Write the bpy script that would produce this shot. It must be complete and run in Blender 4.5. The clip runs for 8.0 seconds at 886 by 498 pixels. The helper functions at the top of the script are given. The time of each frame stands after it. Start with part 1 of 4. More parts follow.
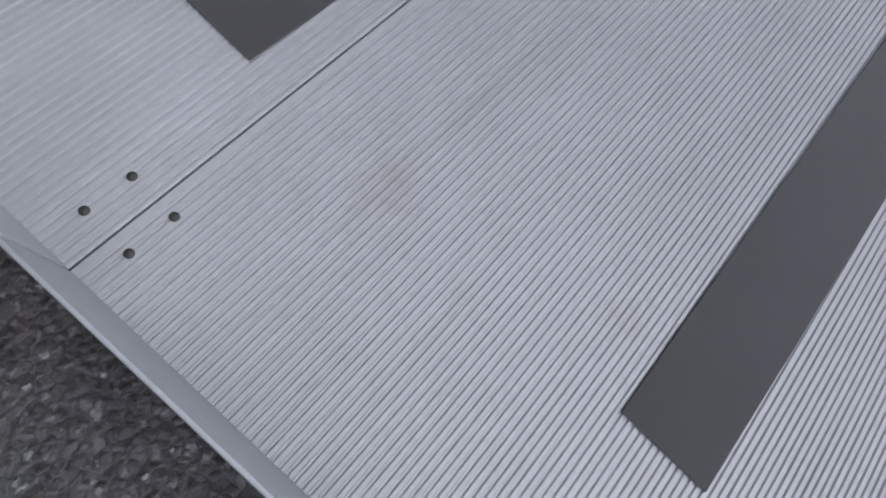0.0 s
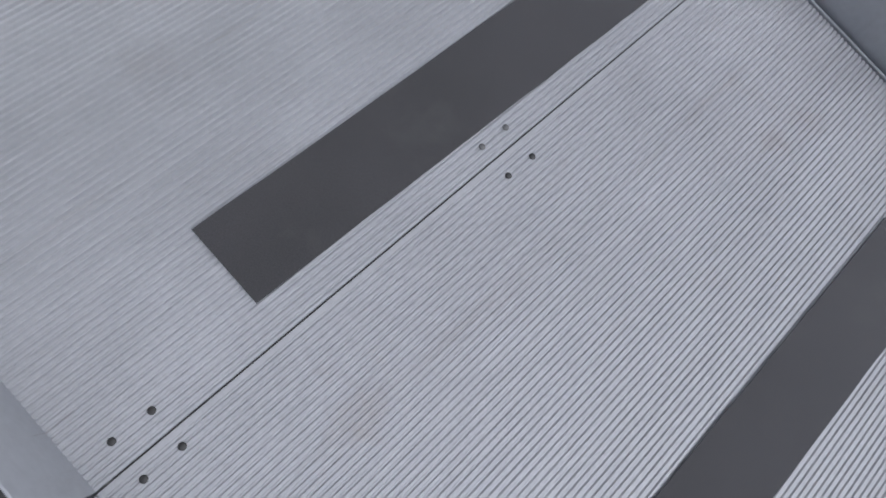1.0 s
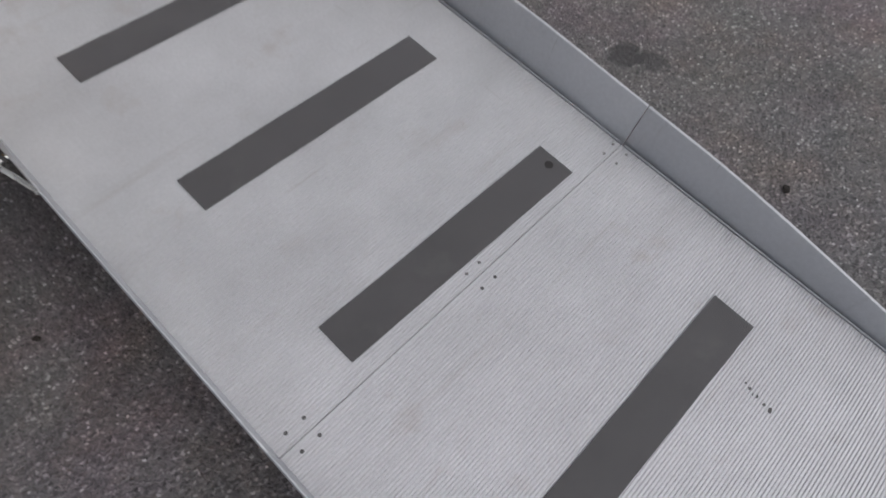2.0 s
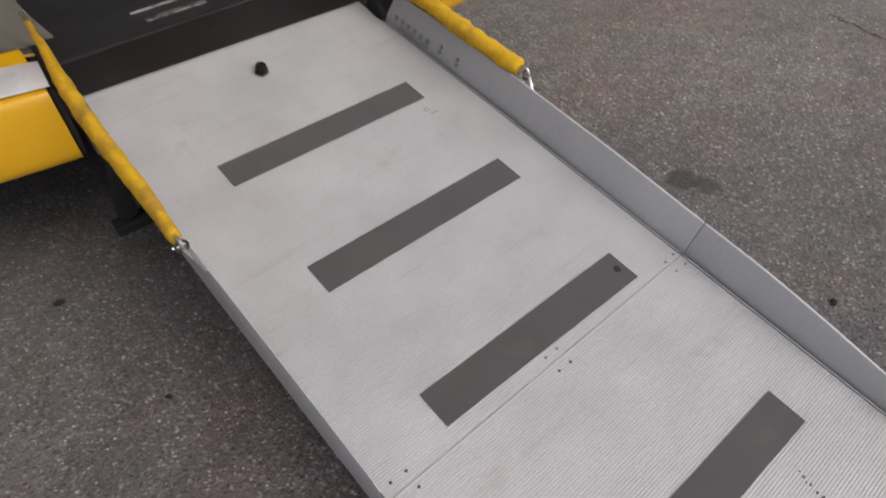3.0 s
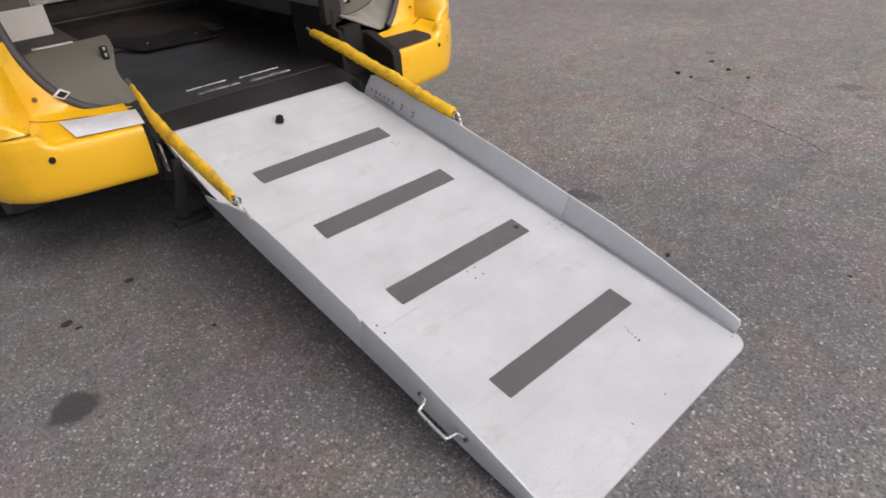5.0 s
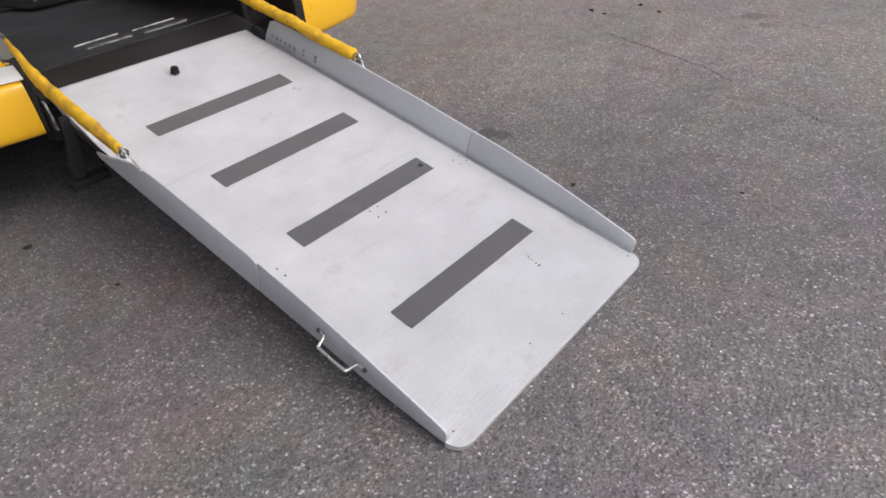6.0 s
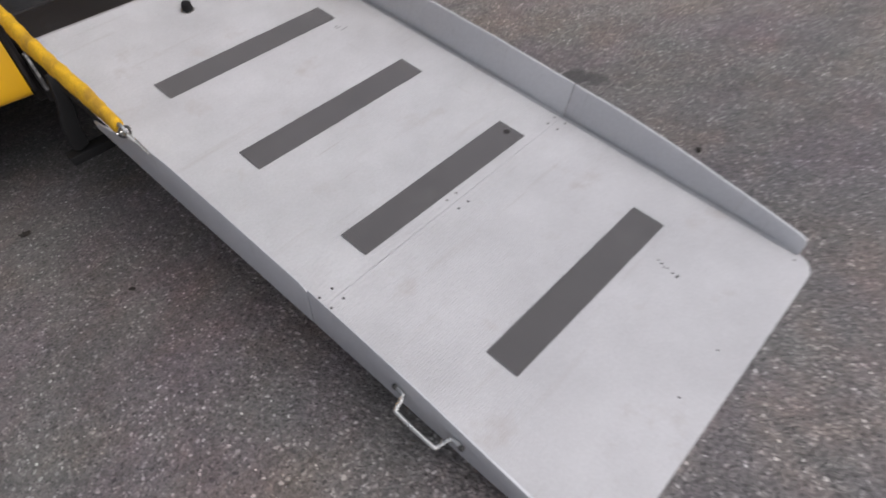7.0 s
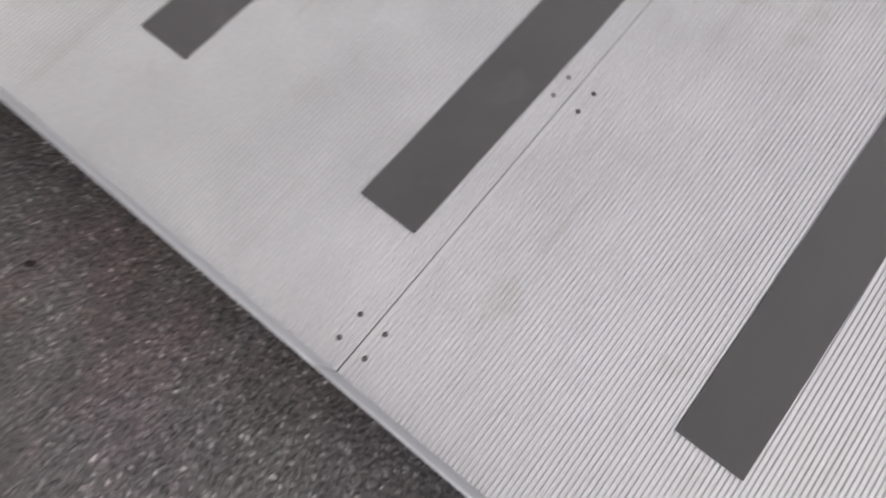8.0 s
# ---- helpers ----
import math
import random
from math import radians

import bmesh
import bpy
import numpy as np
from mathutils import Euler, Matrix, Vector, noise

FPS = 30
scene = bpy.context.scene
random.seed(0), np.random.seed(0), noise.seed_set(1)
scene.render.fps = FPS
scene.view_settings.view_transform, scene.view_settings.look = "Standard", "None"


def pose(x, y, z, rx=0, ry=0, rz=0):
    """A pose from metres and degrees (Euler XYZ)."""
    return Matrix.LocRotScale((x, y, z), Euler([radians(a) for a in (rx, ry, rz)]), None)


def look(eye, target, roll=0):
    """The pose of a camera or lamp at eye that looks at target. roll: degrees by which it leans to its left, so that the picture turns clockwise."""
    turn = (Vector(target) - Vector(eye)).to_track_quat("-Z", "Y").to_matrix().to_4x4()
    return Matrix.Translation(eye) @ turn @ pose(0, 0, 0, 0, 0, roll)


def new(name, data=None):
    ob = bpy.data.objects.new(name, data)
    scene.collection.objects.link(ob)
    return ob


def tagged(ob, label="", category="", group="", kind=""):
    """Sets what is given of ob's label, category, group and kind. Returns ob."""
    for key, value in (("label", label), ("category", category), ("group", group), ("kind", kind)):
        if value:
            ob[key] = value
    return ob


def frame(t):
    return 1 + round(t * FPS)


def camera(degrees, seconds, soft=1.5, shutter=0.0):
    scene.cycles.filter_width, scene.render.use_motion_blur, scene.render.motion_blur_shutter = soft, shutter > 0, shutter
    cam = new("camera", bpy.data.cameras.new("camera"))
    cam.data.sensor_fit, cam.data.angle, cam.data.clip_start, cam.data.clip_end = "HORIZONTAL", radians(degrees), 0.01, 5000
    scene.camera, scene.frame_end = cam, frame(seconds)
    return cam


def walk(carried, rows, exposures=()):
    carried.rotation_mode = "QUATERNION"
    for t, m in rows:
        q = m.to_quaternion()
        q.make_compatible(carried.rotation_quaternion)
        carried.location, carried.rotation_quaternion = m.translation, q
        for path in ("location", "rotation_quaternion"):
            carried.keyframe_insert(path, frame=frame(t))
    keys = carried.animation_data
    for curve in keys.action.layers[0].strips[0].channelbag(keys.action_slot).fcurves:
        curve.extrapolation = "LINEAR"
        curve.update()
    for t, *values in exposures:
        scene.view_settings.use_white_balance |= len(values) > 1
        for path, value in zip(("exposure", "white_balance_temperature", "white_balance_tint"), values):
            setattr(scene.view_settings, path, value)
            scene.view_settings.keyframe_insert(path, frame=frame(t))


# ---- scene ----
# Camera path: seconds, eye, target, roll
cam = camera(69.9, 8.0, soft=1.6, shutter=0.25)
PATH = [
    (0.0, (-0.425, 0.455, 0.507), (0.329, 0.860, -1.300), 12.9),
    (0.2, (-0.397, 0.470, 0.545), (0.279, 0.828, -1.303), 16.6),
    (0.5, (-0.347, 0.536, 0.569), (0.411, 0.771, -1.267), 30.1),
    (0.7, (-0.316, 0.508, 0.627), (0.440, 1.023, -1.152), 9.6),
    (1.0, (-0.299, 0.509, 0.649), (0.350, 1.020, -1.172), 8.1),
    (1.2, (-0.317, 0.489, 0.734), (0.315, 1.003, -1.092), 7.7),
    (2.3, (-0.530, 0.244, 1.073), (0.321, 1.237, -0.439), -7.3),
    (2.5, (-0.582, 0.252, 1.078), (0.329, 1.245, -0.399), -4.0),
    (3, (-0.614, 0.214, 1.162), (0.270, 1.379, -0.201), -5.7),
    (3.5, (-0.758, 0.038, 1.235), (0.120, 1.422, 0.089), -7.0),
    (4, (-0.985, -0.113, 1.269), (0.004, 1.274, 0.221), -6.4),
    (4.2, (-1.082, -0.167, 1.276), (-0.038, 1.173, 0.221), -5.5),
    (5.3, (-1.096, -0.552, 1.208), (0.020, 0.713, 0.134), -5.7),
    (5.5, (-1.076, -0.588, 1.190), (0.055, 0.643, 0.093), -6.3),
    (6, (-1.026, -0.585, 1.167), (0.121, 0.558, -0.007), -6.4),
    (6.5, (-0.926, -0.389, 1.139), (0.190, 0.704, -0.111), -4.1),
    (7, (-0.782, -0.146, 1.072), (0.166, 0.968, -0.292), -9.8),
    (7.3, (-0.665, 0.057, 0.997), (0.011, 1.233, -0.473), -16.3),
    (7.5, (-0.572, 0.182, 1.001), (-0.098, 1.248, -0.623), -20.9),
    (7.7, (-0.519, 0.287, 0.947), (-0.099, 1.266, -0.746), -22.3),
    (8, (-0.433, 0.391, 0.767), (0.064, 1.216, -0.986), -21.9),
]
EXPOSURES = [(0.0, -0.78, 5720, 11), (1.2, -0.80, 5720, 11), (2.4, -0.50, 6450, 12), (3.3, -0.34, 6600, 13), (4.2, 0.07, 6620, 13), (5.5, 0.14, 6300, 13),
             (6.6, 0.06, 6300, 14), (7.0, -0.15, 6300, 14), (8.0, -0.33, 6450, 12)]
walk(cam, [(t, look(eye, target, roll)) for t, eye, target, roll in PATH], EXPOSURES)

# ---------------------------------------------------------------- light: an overcast day
SUN_EL, SUN_AZ = 50.0, 165.0
world = bpy.data.worlds.new("overcast_sky")
scene.world = world
world.use_nodes = True
wn, wl = world.node_tree.nodes, world.node_tree.links
wn.clear()
sky = wn.new("ShaderNodeTexSky")
sky.sky_type, sky.sun_disc = "NISHITA", False
sky.sun_elevation, sky.sun_rotation = radians(SUN_EL), radians(SUN_AZ)
sky.air_density, sky.dust_density, sky.ozone_density = 1.0, 6.0, 1.0
hsv = wn.new("ShaderNodeHueSaturation")
hsv.inputs["Saturation"].default_value = 0.35
bg = wn.new("ShaderNodeBackground")
bg.inputs["Strength"].default_value = 0.145
wout = wn.new("ShaderNodeOutputWorld")
wl.new(sky.outputs[0], hsv.inputs["Color"])
wl.new(hsv.outputs[0], bg.inputs[0])
wl.new(bg.outputs[0], wout.inputs[0])
sun = new("sun", bpy.data.lights.new("sun", "SUN"))
sun.data.energy, sun.data.angle, sun.data.color = 0.64, radians(90), (1.0, 0.97, 0.93)
sun.matrix_world = look((math.sin(radians(SUN_AZ)) * 10, math.cos(radians(SUN_AZ)) * 10, 10 * math.tan(radians(SUN_EL))), (0, 0, 0))


# ---------------------------------------------------------------- materials
def material(name, base, rough=0.5, metal=0.0, vary=0.0, scale=6.0, grain=0.0, grain_scale=300.0,
             bump=0.0, bump_scale=200.0, spec=0.5, coat=0.0, stain=None, stain_scale=3.0, stain_at=0.62, stretch=(1, 1, 1),
             rough_vary=0.08):
    """Principled material with broad variation, fine grain, relief and, if asked for, stains."""
    m = bpy.data.materials.new(name)
    m.use_nodes = True
    n, l = m.node_tree.nodes, m.node_tree.links
    b = n["Principled BSDF"]
    b.inputs["Roughness"].default_value = rough
    b.inputs["Metallic"].default_value = metal
    b.inputs["Specular IOR Level"].default_value = spec
    b.inputs["Coat Weight"].default_value = coat
    b.inputs["Coat Roughness"].default_value = 0.12
    tc = n.new("ShaderNodeTexCoord")
    mp = n.new("ShaderNodeMapping")
    mp.inputs["Scale"].default_value = stretch
    l.new(tc.outputs["Object"], mp.inputs[0])

    def noise_tex(sc, detail=5.0, rg=0.6):
        t = n.new("ShaderNodeTexNoise")
        t.inputs["Scale"].default_value, t.inputs["Detail"].default_value, t.inputs["Roughness"].default_value = sc, detail, rg
        l.new(mp.outputs[0], t.inputs["Vector"])
        return t

    def span(src, lo, hi, a, z):
        r = n.new("ShaderNodeMapRange")
        r.inputs[1].default_value, r.inputs[2].default_value = lo, hi
        r.inputs[3].default_value, r.inputs[4].default_value = a, z
        l.new(src, r.inputs[0])
        return r.outputs[0]

    def scaled(color, factor):
        x = n.new("ShaderNodeVectorMath")
        x.operation = "SCALE"
        l.new(color, x.inputs[0])
        l.new(factor, x.inputs["Scale"])
        return x.outputs[0]

    rgb = n.new("ShaderNodeRGB")
    rgb.outputs[0].default_value = (*base, 1)
    col = rgb.outputs[0]
    wide = noise_tex(scale)
    if vary:
        col = scaled(col, span(wide.outputs[0], 0.3, 0.7, 1 - vary, 1 + vary))
    if grain:
        col = scaled(col, span(noise_tex(grain_scale, 3.0).outputs[0], 0.3, 0.7, 1 - grain, 1 + grain))
    if stain:
        mix = n.new("ShaderNodeMix")
        mix.data_type = "RGBA"
        l.new(span(noise_tex(stain_scale, 7.0, 0.65).outputs[0], stain_at, stain_at + 0.12, 0, 0.8), mix.inputs["Factor"])
        l.new(col, mix.inputs["A"])
        mix.inputs["B"].default_value = (*stain, 1)
        col = mix.outputs["Result"]
    l.new(col, b.inputs["Base Color"])
    l.new(span(wide.outputs[0], 0.3, 0.7, max(rough - rough_vary, 0.02), min(rough + rough_vary, 1)), b.inputs["Roughness"])
    if bump:
        bp = n.new("ShaderNodeBump")
        bp.inputs["Strength"].default_value, bp.inputs["Distance"].default_value = bump, 0.002
        l.new(noise_tex(bump_scale, 4.0).outputs[0], bp.inputs["Height"])
        l.new(bp.outputs[0], b.inputs["Normal"])
    return m


STAINS = ((-1.056, 1.240, 0.062, 1.0), (0.83, 0.93, 0.045, 0.85), (0.845, 0.86, 0.035, 0.7), (2.717, 0.544, 0.060, 0.55), (2.59, 0.447, 0.035, 0.5), (2.43, 1.23, 0.05, 0.3), (-1.04, 2.50, 0.10, 0.5),
          (2.942, 1.445, 0.03, 0.5))


def asphalt_material():
    """Worn asphalt: pale and dark chips in a grey-brown binder, broad patches, a few oily stains."""
    m = bpy.data.materials.new("asphalt")
    m.use_nodes = True
    n, l = m.node_tree.nodes, m.node_tree.links
    b = n["Principled BSDF"]
    b.inputs["Roughness"].default_value = 0.58
    b.inputs["Specular IOR Level"].default_value = 0.75
    tc = n.new("ShaderNodeTexCoord")

    def noise_tex(sc, detail, rg=0.6):
        t = n.new("ShaderNodeTexNoise")
        t.inputs["Scale"].default_value, t.inputs["Detail"].default_value, t.inputs["Roughness"].default_value = sc, detail, rg
        l.new(tc.outputs["Object"], t.inputs["Vector"])
        return t.outputs[0]

    def ramp(src, *stops):
        r = n.new("ShaderNodeValToRGB")
        while len(r.color_ramp.elements) < len(stops):
            r.color_ramp.elements.new(0.5)
        for e, (p, c) in zip(r.color_ramp.elements, stops):
            e.position, e.color = p, (*c, 1)
        l.new(src, r.inputs[0])
        return r.outputs[0]

    def mixed(f, a, c, kind="MIX"):
        x = n.new("ShaderNodeMix")
        x.data_type, x.blend_type = "RGBA", kind
        if isinstance(f, float):
            x.inputs["Factor"].default_value = f
        else:
            l.new(f, x.inputs["Factor"])
        for s, v in (("A", a), ("B", c)):
            if isinstance(v, tuple):
                x.inputs[s].default_value = (*v, 1)
            else:
                l.new(v, x.inputs[s])
        return x.outputs["Result"]

    warp = n.new("ShaderNodeVectorMath")
    warp.operation = "MULTIPLY_ADD"
    wnz = n.new("ShaderNodeTexNoise")
    wnz.inputs["Scale"].default_value = 90
    l.new(tc.outputs["Object"], wnz.inputs["Vector"])
    l.new(wnz.outputs["Color"], warp.inputs[0])
    warp.inputs[1].default_value = (0.013, 0.013, 0.013)
    l.new(tc.outputs["Object"], warp.inputs[2])

    def cells(sc):
        v = n.new("ShaderNodeTexVoronoi")
        v.inputs["Scale"].default_value = sc
        l.new(warp.outputs[0], v.inputs["Vector"])
        sep = n.new("ShaderNodeSeparateColor")
        l.new(v.outputs["Color"], sep.inputs[0])
        return v.outputs["Distance"], sep.outputs[0], sep.outputs[1]

    d1, r1, g1 = cells(118)
    _, r2, _ = cells(225)
    binder = ramp(r2, (0.0, (0.094, 0.088, 0.087)), (0.5, (0.142, 0.134, 0.132)), (1.0, (0.198, 0.188, 0.185)))
    chips = ramp(g1, (0.0, (0.050, 0.047, 0.047)), (0.36, (0.090, 0.084, 0.083)), (0.46, (0.225, 0.213, 0.208)), (0.78, (0.31, 0.295, 0.287)),
                 (0.93, (0.40, 0.387, 0.376)), (1.0, (0.66, 0.65, 0.64)))
    inside = ramp(d1, (0.30, (1, 1, 1)), (0.50, (0, 0, 0)))
    chosen = ramp(r1, (0.40, (0, 0, 0)), (0.48, (1, 1, 1)))
    col = mixed(mixed(1.0, inside, chosen, "MULTIPLY"), binder, chips)
    # sparse larger stones
    d3, r3, g3 = cells(72)
    big = mixed(1.0, ramp(d3, (0.24, (1, 1, 1)), (0.40, (0, 0, 0))), ramp(r3, (0.70, (0, 0, 0)), (0.76, (1, 1, 1))), "MULTIPLY")
    stones = ramp(g3, (0.0, (0.040, 0.038, 0.039)), (0.45, (0.075, 0.070, 0.070)), (0.55, (0.28, 0.268, 0.263)), (1.0, (0.48, 0.463, 0.456)))
    col = mixed(mixed(1.0, big, (0.8, 0.8, 0.8), "MULTIPLY"), col, stones)
    # broad patches, worn blotches and faint tints of rust, slate and moss
    patch = ramp(noise_tex(0.7, 5.0), (0.30, (0.84, 0.84, 0.85)), (0.70, (1.20, 1.18, 1.155)))
    col = mixed(1.0, col, patch, "MULTIPLY")
    mottled = ramp(noise_tex(7.0, 7.0, 0.7), (0.30, (0.74, 0.74, 0.75)), (0.70, (1.20, 1.19, 1.17)))
    col = mixed(1.0, col, mottled, "MULTIPLY")
    # worn spots where the binder has gone, a hand's width and less
    worn = ramp(noise_tex(31.0, 4.0, 0.6), (0.30, (0.82, 0.81, 0.81)), (0.52, (1.0, 1.0, 1.0)), (0.72, (1.17, 1.15, 1.12)))
    col = mixed(1.0, col, worn, "MULTIPLY")
    tints = n.new("ShaderNodeTexNoise")
    tints.inputs["Scale"].default_value, tints.inputs["Detail"].default_value, tints.inputs["Roughness"].default_value = 3.2, 6.0, 0.65
    l.new(tc.outputs["Object"], tints.inputs["Vector"])
    tsep = n.new("ShaderNodeSeparateColor")
    l.new(tints.outputs["Color"], tsep.inputs[0])
    col = mixed(1.0, col, ramp(tsep.outputs[0], (0.36, (0.96, 1.00, 1.02)), (0.50, (1.0, 1.0, 1.0)), (0.66, (1.10, 0.99, 0.93))), "MULTIPLY")
    col = mixed(1.0, col, ramp(tsep.outputs[1], (0.36, (0.975, 1.015, 0.98)), (0.50, (1.0, 1.0, 1.0)), (0.66, (1.045, 0.965, 1.04))), "MULTIPLY")
    # colour multiplied up, paler and browner, beyond a ragged line
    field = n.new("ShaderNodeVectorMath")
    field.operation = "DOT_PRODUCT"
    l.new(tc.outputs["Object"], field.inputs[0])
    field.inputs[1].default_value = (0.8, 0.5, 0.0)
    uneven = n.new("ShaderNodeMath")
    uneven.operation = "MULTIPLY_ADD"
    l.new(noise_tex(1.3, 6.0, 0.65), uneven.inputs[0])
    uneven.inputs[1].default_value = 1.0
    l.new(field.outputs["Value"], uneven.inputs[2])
    paler_mask = n.new("ShaderNodeMapRange")
    paler_mask.inputs[1].default_value, paler_mask.inputs[2].default_value = 1.2, 2.6
    l.new(uneven.outputs[0], paler_mask.inputs[0])
    col = mixed(paler_mask.outputs[0], col, mixed(1.0, col, (1.48, 1.41, 1.33), "MULTIPLY"))
    stains = ramp(noise_tex(1.7, 8.0, 0.7), (0.64, (0, 0, 0)), (0.76, (0.45, 0.45, 0.45)))
    col = mixed(stains, col, (0.09, 0.084, 0.081))
    # oil and damp stains of ragged outline
    ragged = n.new("ShaderNodeVectorMath")
    ragged.operation = "MULTIPLY_ADD"
    rag = n.new("ShaderNodeTexNoise")
    rag.inputs["Scale"].default_value, rag.inputs["Detail"].default_value, rag.inputs["Roughness"].default_value = 17.0, 8.0, 0.72
    l.new(tc.outputs["Object"], rag.inputs["Vector"])
    l.new(rag.outputs["Color"], ragged.inputs[0])
    ragged.inputs[1].default_value = (0.10, 0.10, 0.0)
    l.new(tc.outputs["Object"], ragged.inputs[2])
    for x, y, r, depth in STAINS:
        dist = n.new("ShaderNodeVectorMath")
        dist.operation = "DISTANCE"
        l.new(ragged.outputs[0], dist.inputs[0])
        dist.inputs[1].default_value = (x + 0.05, y + 0.05, 0)
        fade = n.new("ShaderNodeMapRange")
        fade.inputs[1].default_value, fade.inputs[2].default_value = r * 1.22, r * 0.86
        fade.inputs[3].default_value, fade.inputs[4].default_value = 0.0, depth
        l.new(dist.outputs["Value"], fade.inputs[0])
        col = mixed(fade.outputs[0], col, (0.050, 0.047, 0.046))
    l.new(col, b.inputs["Base Color"])
    add = n.new("ShaderNodeMath")
    add.operation = "MULTIPLY_ADD"
    l.new(d1, add.inputs[0])
    add.inputs[1].default_value = -1.0
    l.new(r2, add.inputs[2])
    bp = n.new("ShaderNodeBump")
    bp.inputs["Strength"].default_value, bp.inputs["Distance"].default_value = 0.8, 0.004
    l.new(add.outputs[0], bp.inputs["Height"])
    l.new(bp.outputs[0], b.inputs["Normal"])
    return m


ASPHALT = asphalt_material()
ALU = material("ribbed_aluminium", (0.525, 0.527, 0.537), 0.52, 0.24, vary=0.10, scale=5, grain=0.04, grain_scale=160, bump=0.2,
               bump_scale=350, stain=(0.452, 0.432, 0.424), stain_scale=6, stain_at=0.58)


def scuffed(m, depth=0.30, tint=(0.37, 0.345, 0.33)):
    """Adds rubbed streaks across the deck and short thin scratches to a material."""
    n, l = m.node_tree.nodes, m.node_tree.links
    b = n["Principled BSDF"]
    col = b.inputs["Base Color"].links[0].from_socket
    tc = n.new("ShaderNodeTexCoord")
    for stretch, turn, lo, hi, amount in (((2.2, 26.0, 4.0), 0.0, 0.60, 0.74, depth), ((3.0, 95.0, 4.0), 0.35, 0.685, 0.71, depth * 1.3),
                                          ((60.0, 3.0, 4.0), 0.2, 0.70, 0.73, depth)):
        mp = n.new("ShaderNodeMapping")
        mp.inputs["Scale"].default_value, mp.inputs["Rotation"].default_value = stretch, (0, 0, turn)
        l.new(tc.outputs["Object"], mp.inputs[0])
        t = n.new("ShaderNodeTexNoise")
        t.inputs["Scale"].default_value, t.inputs["Detail"].default_value, t.inputs["Roughness"].default_value = 1.0, 5.0, 0.6
        l.new(mp.outputs[0], t.inputs["Vector"])
        r = n.new("ShaderNodeMapRange")
        r.inputs[1].default_value, r.inputs[2].default_value, r.inputs[3].default_value, r.inputs[4].default_value = lo, hi, 0.0, amount
        l.new(t.outputs[0], r.inputs[0])
        x = n.new("ShaderNodeMix")
        x.data_type = "RGBA"
        l.new(r.outputs[0], x.inputs["Factor"])
        l.new(col, x.inputs["A"])
        x.inputs["B"].default_value = (*tint, 1)
        col = x.outputs["Result"]
    l.new(col, b.inputs["Base Color"])


scuffed(ALU)
ALU_SIDE = material("aluminium_sheet", (0.54, 0.55, 0.57), 0.55, 0.20, vary=0.06, scale=4, grain=0.04, grain_scale=120, bump=0.12,
                    bump_scale=260, stain=(0.40, 0.40, 0.40), stain_scale=5, stain_at=0.64)
scuffed(ALU_SIDE, 0.3, (0.33, 0.32, 0.31))
STEEL = material("zinc_plated_steel", (0.62, 0.62, 0.60), 0.28, 0.9, vary=0.08, scale=30, bump=0.1)
RIVET = material("dark_rivet", (0.075, 0.073, 0.070), 0.5, 0.4, vary=0.2, scale=200)
GRIP = material("grip_tape", (0.073, 0.069, 0.071), 0.72, 0.0, vary=0.16, scale=11, grain=0.25, grain_scale=900, bump=0.5, bump_scale=1400,
                spec=0.5, stain=(0.098, 0.095, 0.093), stain_scale=9, stain_at=0.58)
GRIP.node_tree.nodes["Principled BSDF"].inputs["Sheen Weight"].default_value = 0.5     # sanded surface, paler at grazing views
PAINT = material("yellow_car_paint", (0.86, 0.47, 0.010), 0.30, 0.0, vary=0.03, scale=3, coat=0.5, spec=0.5, grain=0.015, rough_vary=0.06, bump=0.03, bump_scale=40,
                 stain=(0.74, 0.41, 0.018), stain_scale=6, stain_at=0.62)
FABRIC = material("yellow_sleeve_fabric", (0.76, 0.44, 0.015), 0.85, 0.0, vary=0.16, scale=30, grain=0.14, grain_scale=420, bump=1.0,
                  bump_scale=260, stain=(0.42, 0.235, 0.03), stain_scale=9, stain_at=0.52)
RUBBER = material("black_rubber", (0.018, 0.018, 0.0185), 0.7, 0.0, spec=0.25, vary=0.15, scale=20, bump=0.1)
SEAL = material("grey_rubber_seal", (0.060, 0.057, 0.060), 0.55, 0.0, vary=0.1, scale=20, bump=0.1)
BLACK = material("black_plastic", (0.028, 0.0255, 0.025), 0.6, 0.0, spec=0.06, vary=0.15, scale=12, bump=0.2, bump_scale=400)
FLOOR_VINYL = material("black_floor_vinyl", (0.027, 0.0255, 0.0265), 0.42, 0.0, spec=0.4, vary=0.25, scale=5, grain=0.1, grain_scale=400, bump=0.25,
                       bump_scale=600, stain=(0.060, 0.059, 0.060), stain_scale=7, stain_at=0.60)
BROWN = material("brown_carpet", (0.058, 0.045, 0.041), 0.95, 0.0, vary=0.25, scale=8, grain=0.3, grain_scale=700, bump=0.6, bump_scale=700)
BOLT = material("painted_bolt", (0.16, 0.085, 0.02), 0.5, 0.0, vary=0.3, scale=120)
CARPET = material("dark_carpet", (0.080, 0.071, 0.067), 0.95, 0.0, vary=0.25, scale=10, grain=0.3, grain_scale=800, bump=0.6, bump_scale=700)
TRIM = material("grey_beige_trim", (0.165, 0.153, 0.126), 0.85, 0.0, vary=0.08, scale=6, grain=0.08, grain_scale=600, bump=0.4, bump_scale=600,
                stain=(0.14, 0.128, 0.102), stain_scale=5, stain_at=0.62)
CREAM = material("cream_card", (0.82, 0.75, 0.69), 0.7, 0.0, vary=0.05, scale=8, bump=0.2, bump_scale=300)
